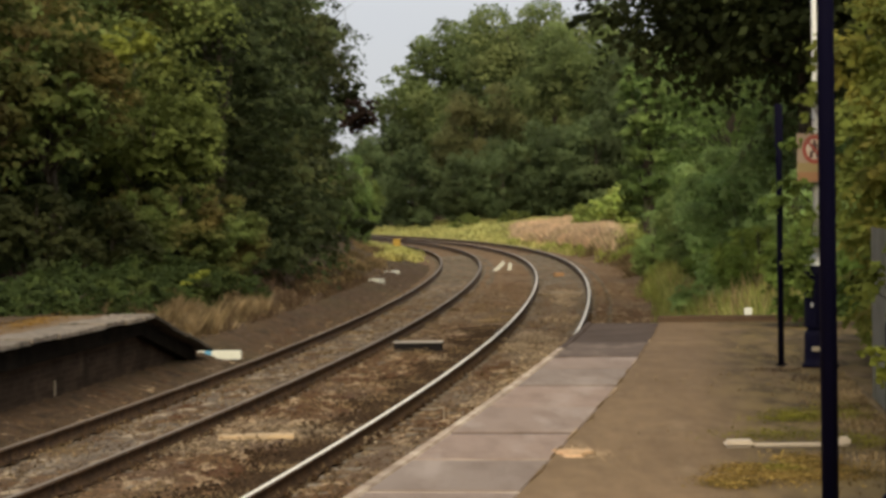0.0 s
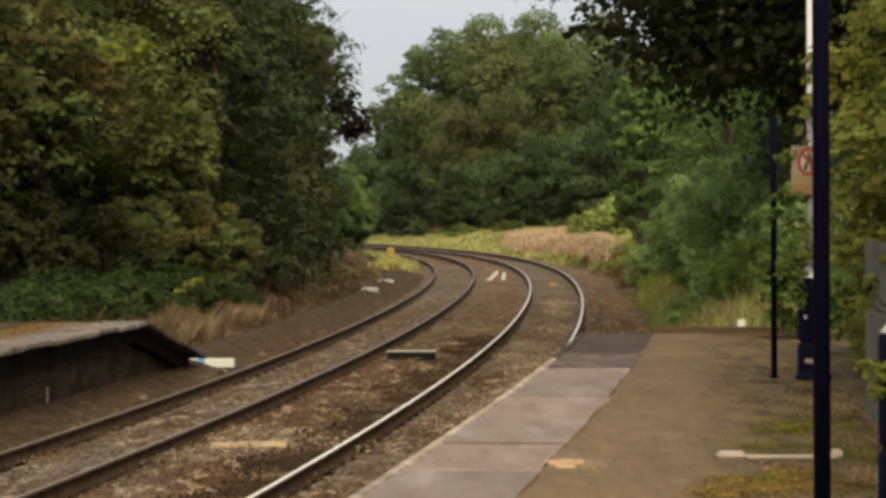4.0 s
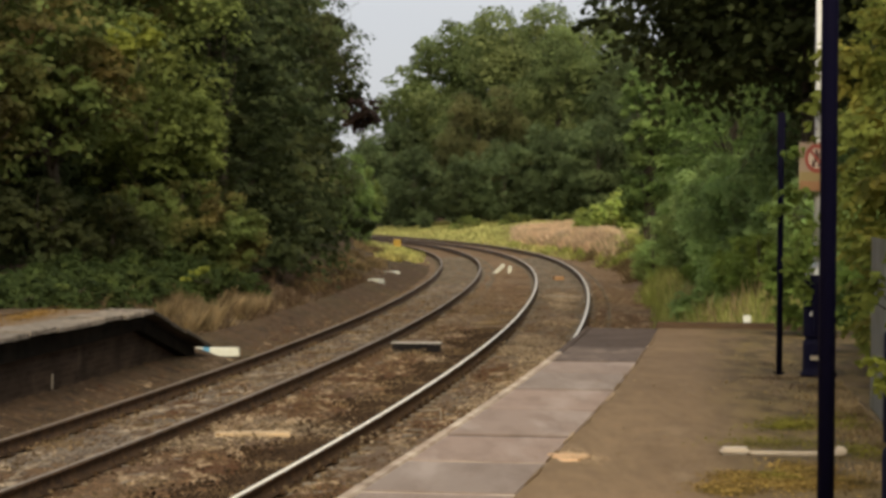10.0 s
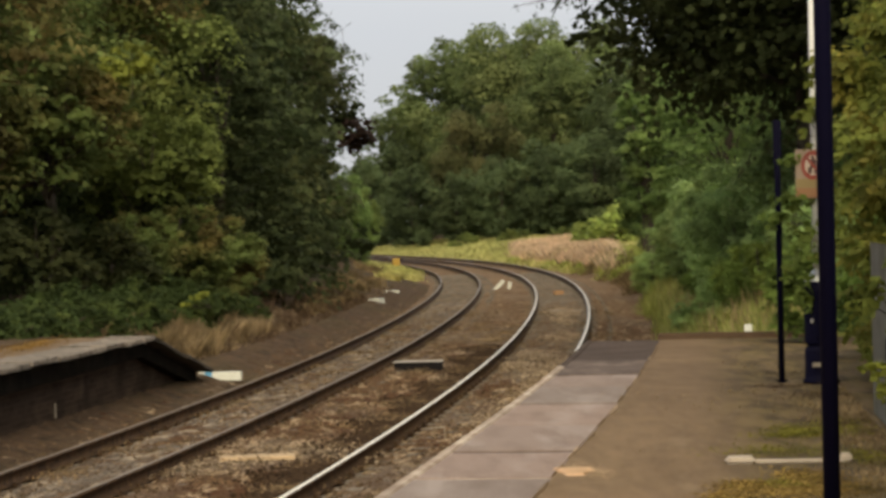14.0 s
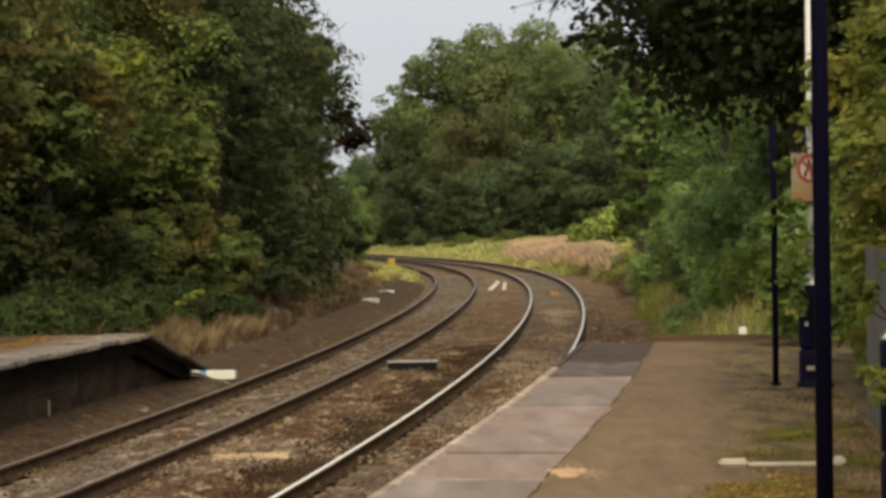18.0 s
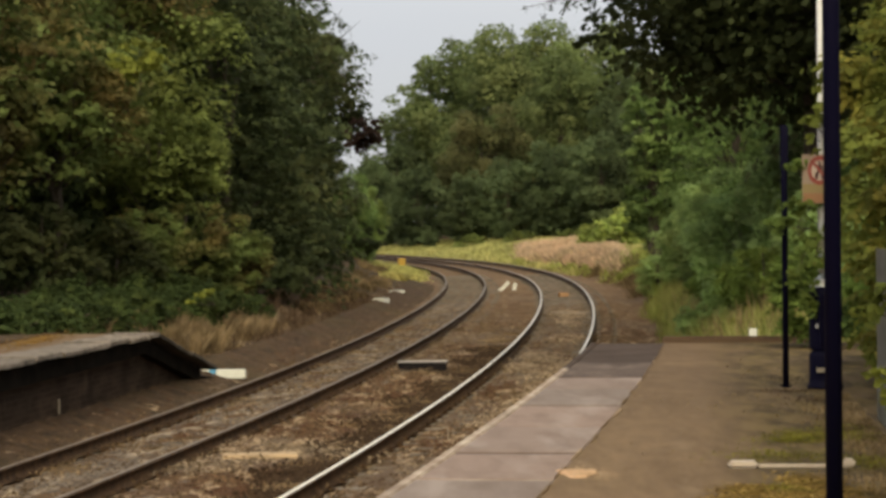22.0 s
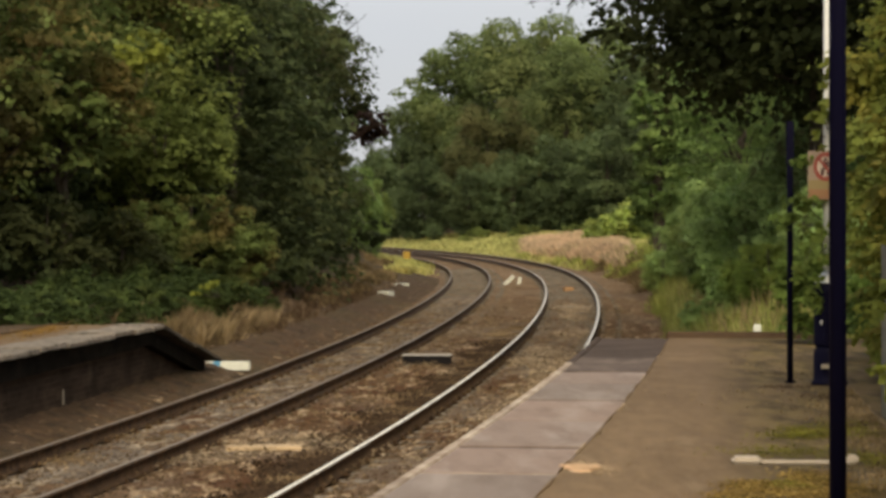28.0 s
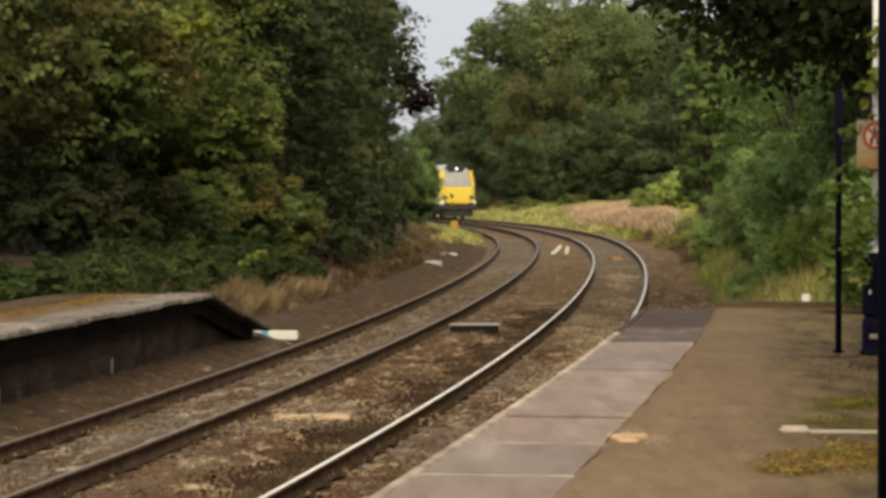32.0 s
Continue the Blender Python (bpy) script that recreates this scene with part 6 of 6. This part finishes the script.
def build_train():
    train = empty("train", Matrix(), "silver diesel train with a bright yellow nose on the bend", "train")
    h = 1.31
    # vehicle body: a raked cab, then the straight body
    secs = [body_ring(0.32, h, 0.95, 2.1, 2.45, 0.1), body_ring(0.8, h, 0.95, 2.4, 3.2, 0.06), body_ring(1.5, h, 0.95, 2.6, 3.66), body_ring(3.0, h, 0.95, 2.7, 3.74), body_ring(19.0, h, 0.95, 2.7, 3.74)]
    part("body", loft(secs), TRAIN_SILVER, train, "pale silver body", True)
    nose = loft([[(-1.0, 0.0, 1.05), (1.0, 0.0, 1.05), (1.02, 0.02, 1.6), (0.98, 0.1, 2.2), (-0.98, 0.1, 2.2), (-1.02, 0.02, 1.6)],
                 [(-1.2, 0.36, 1.0), (1.2, 0.36, 1.0), (1.24, 0.36, 1.6), (1.18, 0.4, 2.26), (-1.18, 0.4, 2.26), (-1.24, 0.36, 1.6)]])
    bmesh.ops.recalc_face_normals(nose, faces=nose.faces)
    bmesh.ops.bevel(nose, geom=nose.edges[:], offset=0.06, segments=2, affect="EDGES")
    part("nose", nose, TRAIN_YELLOW, train, "bright yellow nose panel")
    ws = loft([[(-0.96, 0.14, 2.2), (0.96, 0.14, 2.2), (0.8, 0.54, 3.2), (-0.8, 0.54, 3.2)], [(-0.98, 0.5, 2.2), (0.98, 0.5, 2.2), (0.82, 0.88, 3.2), (-0.82, 0.88, 3.2)]])
    bmesh.ops.recalc_face_normals(ws, faces=ws.faces)
    bmesh.ops.bevel(ws, geom=ws.edges[:], offset=0.04, segments=2, affect="EDGES")
    screen = part("windscreen", ws, TRAIN_GLASS, train, "grey raked windscreen")
    for x in (-0.3, 0.32):
        wp = bmesh.new()
        limb(wp, (x, 0.12, 2.24), (x + 0.35, 0.27, 2.7), 0.012, 0.01, 6)
        part("wiper", wp, TRAIN_BLACK, screen)
    for sgn in (-1, 1):
        p = loft([[(sgn * 0.98, 0.14, 2.22), (sgn * 1.23, 0.3, 2.25), (sgn * 1.1, 0.68, 3.3), (sgn * 0.82, 0.52, 3.26)], [(sgn * 0.98, 0.5, 2.22), (sgn * 1.28, 0.55, 2.25), (sgn * 1.14, 1.0, 3.3), (sgn * 0.82, 0.9, 3.26)]])
        bmesh.ops.recalc_face_normals(p, faces=p.faces)
        part("cab_pillar", p, TRAIN_YELLOW, train, "yellow cab corner")
        part("corner_panel", box(min(sgn * 0.72, sgn * 1.22), 0.02, 0.98, max(sgn * 0.72, sgn * 1.22), 0.45, 1.3, 0.05), TRAIN_WHITE, train, "pale lower corner")
        lamp = part("lamp_cluster", box(min(sgn * 0.78, sgn * 1.08), -0.03, 1.34, max(sgn * 0.78, sgn * 1.08), 0.1, 1.62, 0.04), TRAIN_BLACK, train, "dark lamp cluster")
        bm = lathe([(0.08, 0), (0.08, 0.03)], 14)
        bmesh.ops.rotate(bm, verts=bm.verts, cent=(0, 0, 0), matrix=Matrix.Rotation(radians(90), 3, "X"))
        bmesh.ops.translate(bm, verts=bm.verts, vec=(sgn * 0.93, -0.03, 1.48))
        part("lens", bm, TRAIN_GLASS, lamp)
        bf = lathe([(0.07, 0), (0.07, 0.35), (0.22, 0.36), (0.22, 0.41)], 18)
        bmesh.ops.rotate(bf, verts=bf.verts, cent=(0, 0, 0), matrix=Matrix.Rotation(radians(90), 3, "X"))
        bmesh.ops.translate(bf, verts=bf.verts, vec=(sgn * 0.87, 0.1, 0.98 - 0.04))
        part("buffer", bf, TRAIN_GREY, train)
    part("roof_brow", box(-0.62, 0.5, 3.21, 0.62, 1.9, 3.74, 0.16), TRAIN_BLACK, train, "black brow over the windscreen")
    hl = lathe([(0.085, 0), (0.085, 0.06)], 18)
    bmesh.ops.rotate(hl, verts=hl.verts, cent=(0, 0, 0), matrix=Matrix.Rotation(radians(90), 3, "X"))
    bmesh.ops.translate(hl, verts=hl.verts, vec=(0, 0.5, 3.42))
    part("headlamp", hl, LAMP, train, "lit white headlamp")
    part("buffer_beam", box(-1.25, 0.05, 0.62, 1.25, 0.4, 1.0, 0.03), TRAIN_GREY, train, "dark buffer beam")
    part("snowplough", box(-1.05, 0.1, 0.2, 1.05, 0.3, 0.6, 0.04), TRAIN_BLACK, train)
    part("coupling", box(-0.08, -0.15, 0.72, 0.08, 0.1, 0.95, 0.03), TRAIN_GREY, train)
    part("underframe", box(-1.1, 1.0, 0.55, 1.1, 18.6, 0.95, 0.04), TRAIN_GREY, train)
    part("fuel_tank", box(-1.15, 7.6, 0.25, 1.15, 11.6, 0.6, 0.08), TRAIN_GREY, train)
    part("roof_grille", box(-0.8, 5.0, 3.76, 0.8, 9.0, 3.86, 0.03), TRAIN_GREY, train)
    for sgn in (-1, 1):
        x0, x1 = sorted((sgn * 1.305, sgn * 1.325))
        part("side_window", box(x0, 1.7, 2.2, x1, 2.5, 2.8, 0.006), TRAIN_GLASS, train)
        part("cab_door", box(x0, 2.8, 1.05, x1, 3.45, 2.9, 0.006), TRAIN_SILVER, train)
        for i in range(4):
            part("side_grille", box(x0, 5.0 + 2.6 * i, 1.7, x1, 6.8 + 2.6 * i, 2.6, 0.006), TRAIN_GREY, train)
    for yb in (3.4, 15.4):
        bogie = part("bogie_frame", box(-1.05, yb - 1.9, 0.45, 1.05, yb + 1.9, 0.72, 0.06), TRAIN_GREY, train)
        for dy in (-1.3, 1.3):
            for sgn in (-1, 1):
                w = lathe([(0.5, 0), (0.5, 0.03), (0.46, 0.05), (0.46, 0.13)], 28)
                bmesh.ops.rotate(w, verts=w.verts, cent=(0, 0, 0), matrix=Matrix.Rotation(radians(90 * sgn), 3, "Y"))
                bmesh.ops.translate(w, verts=w.verts, vec=(sgn * 0.68, yb + dy, 0.5))
                part("wheel", w, RUST, bogie, "", True)
    return train


TRAIN = build_train()
SPEED = 11.5
FRONT_AT_END = 150.6


def motions():
    mid = C_OFF + GAUGE / 2
    rows = []
    for t in [2 * i for i in range(14)] + [27 + 0.5 * i for i in range(11)]:
        s = FRONT_AT_END + SPEED * (32 - t)
        x, y, _ = along(s, mid)
        x2, y2, _ = along(s + 16, mid)
        rows.append((t, pose(x, y, 0.045 + 0.025, 0, 0, math.degrees(math.atan2(x - x2, y2 - y)))))
    walk(TRAIN, rows)


motions()
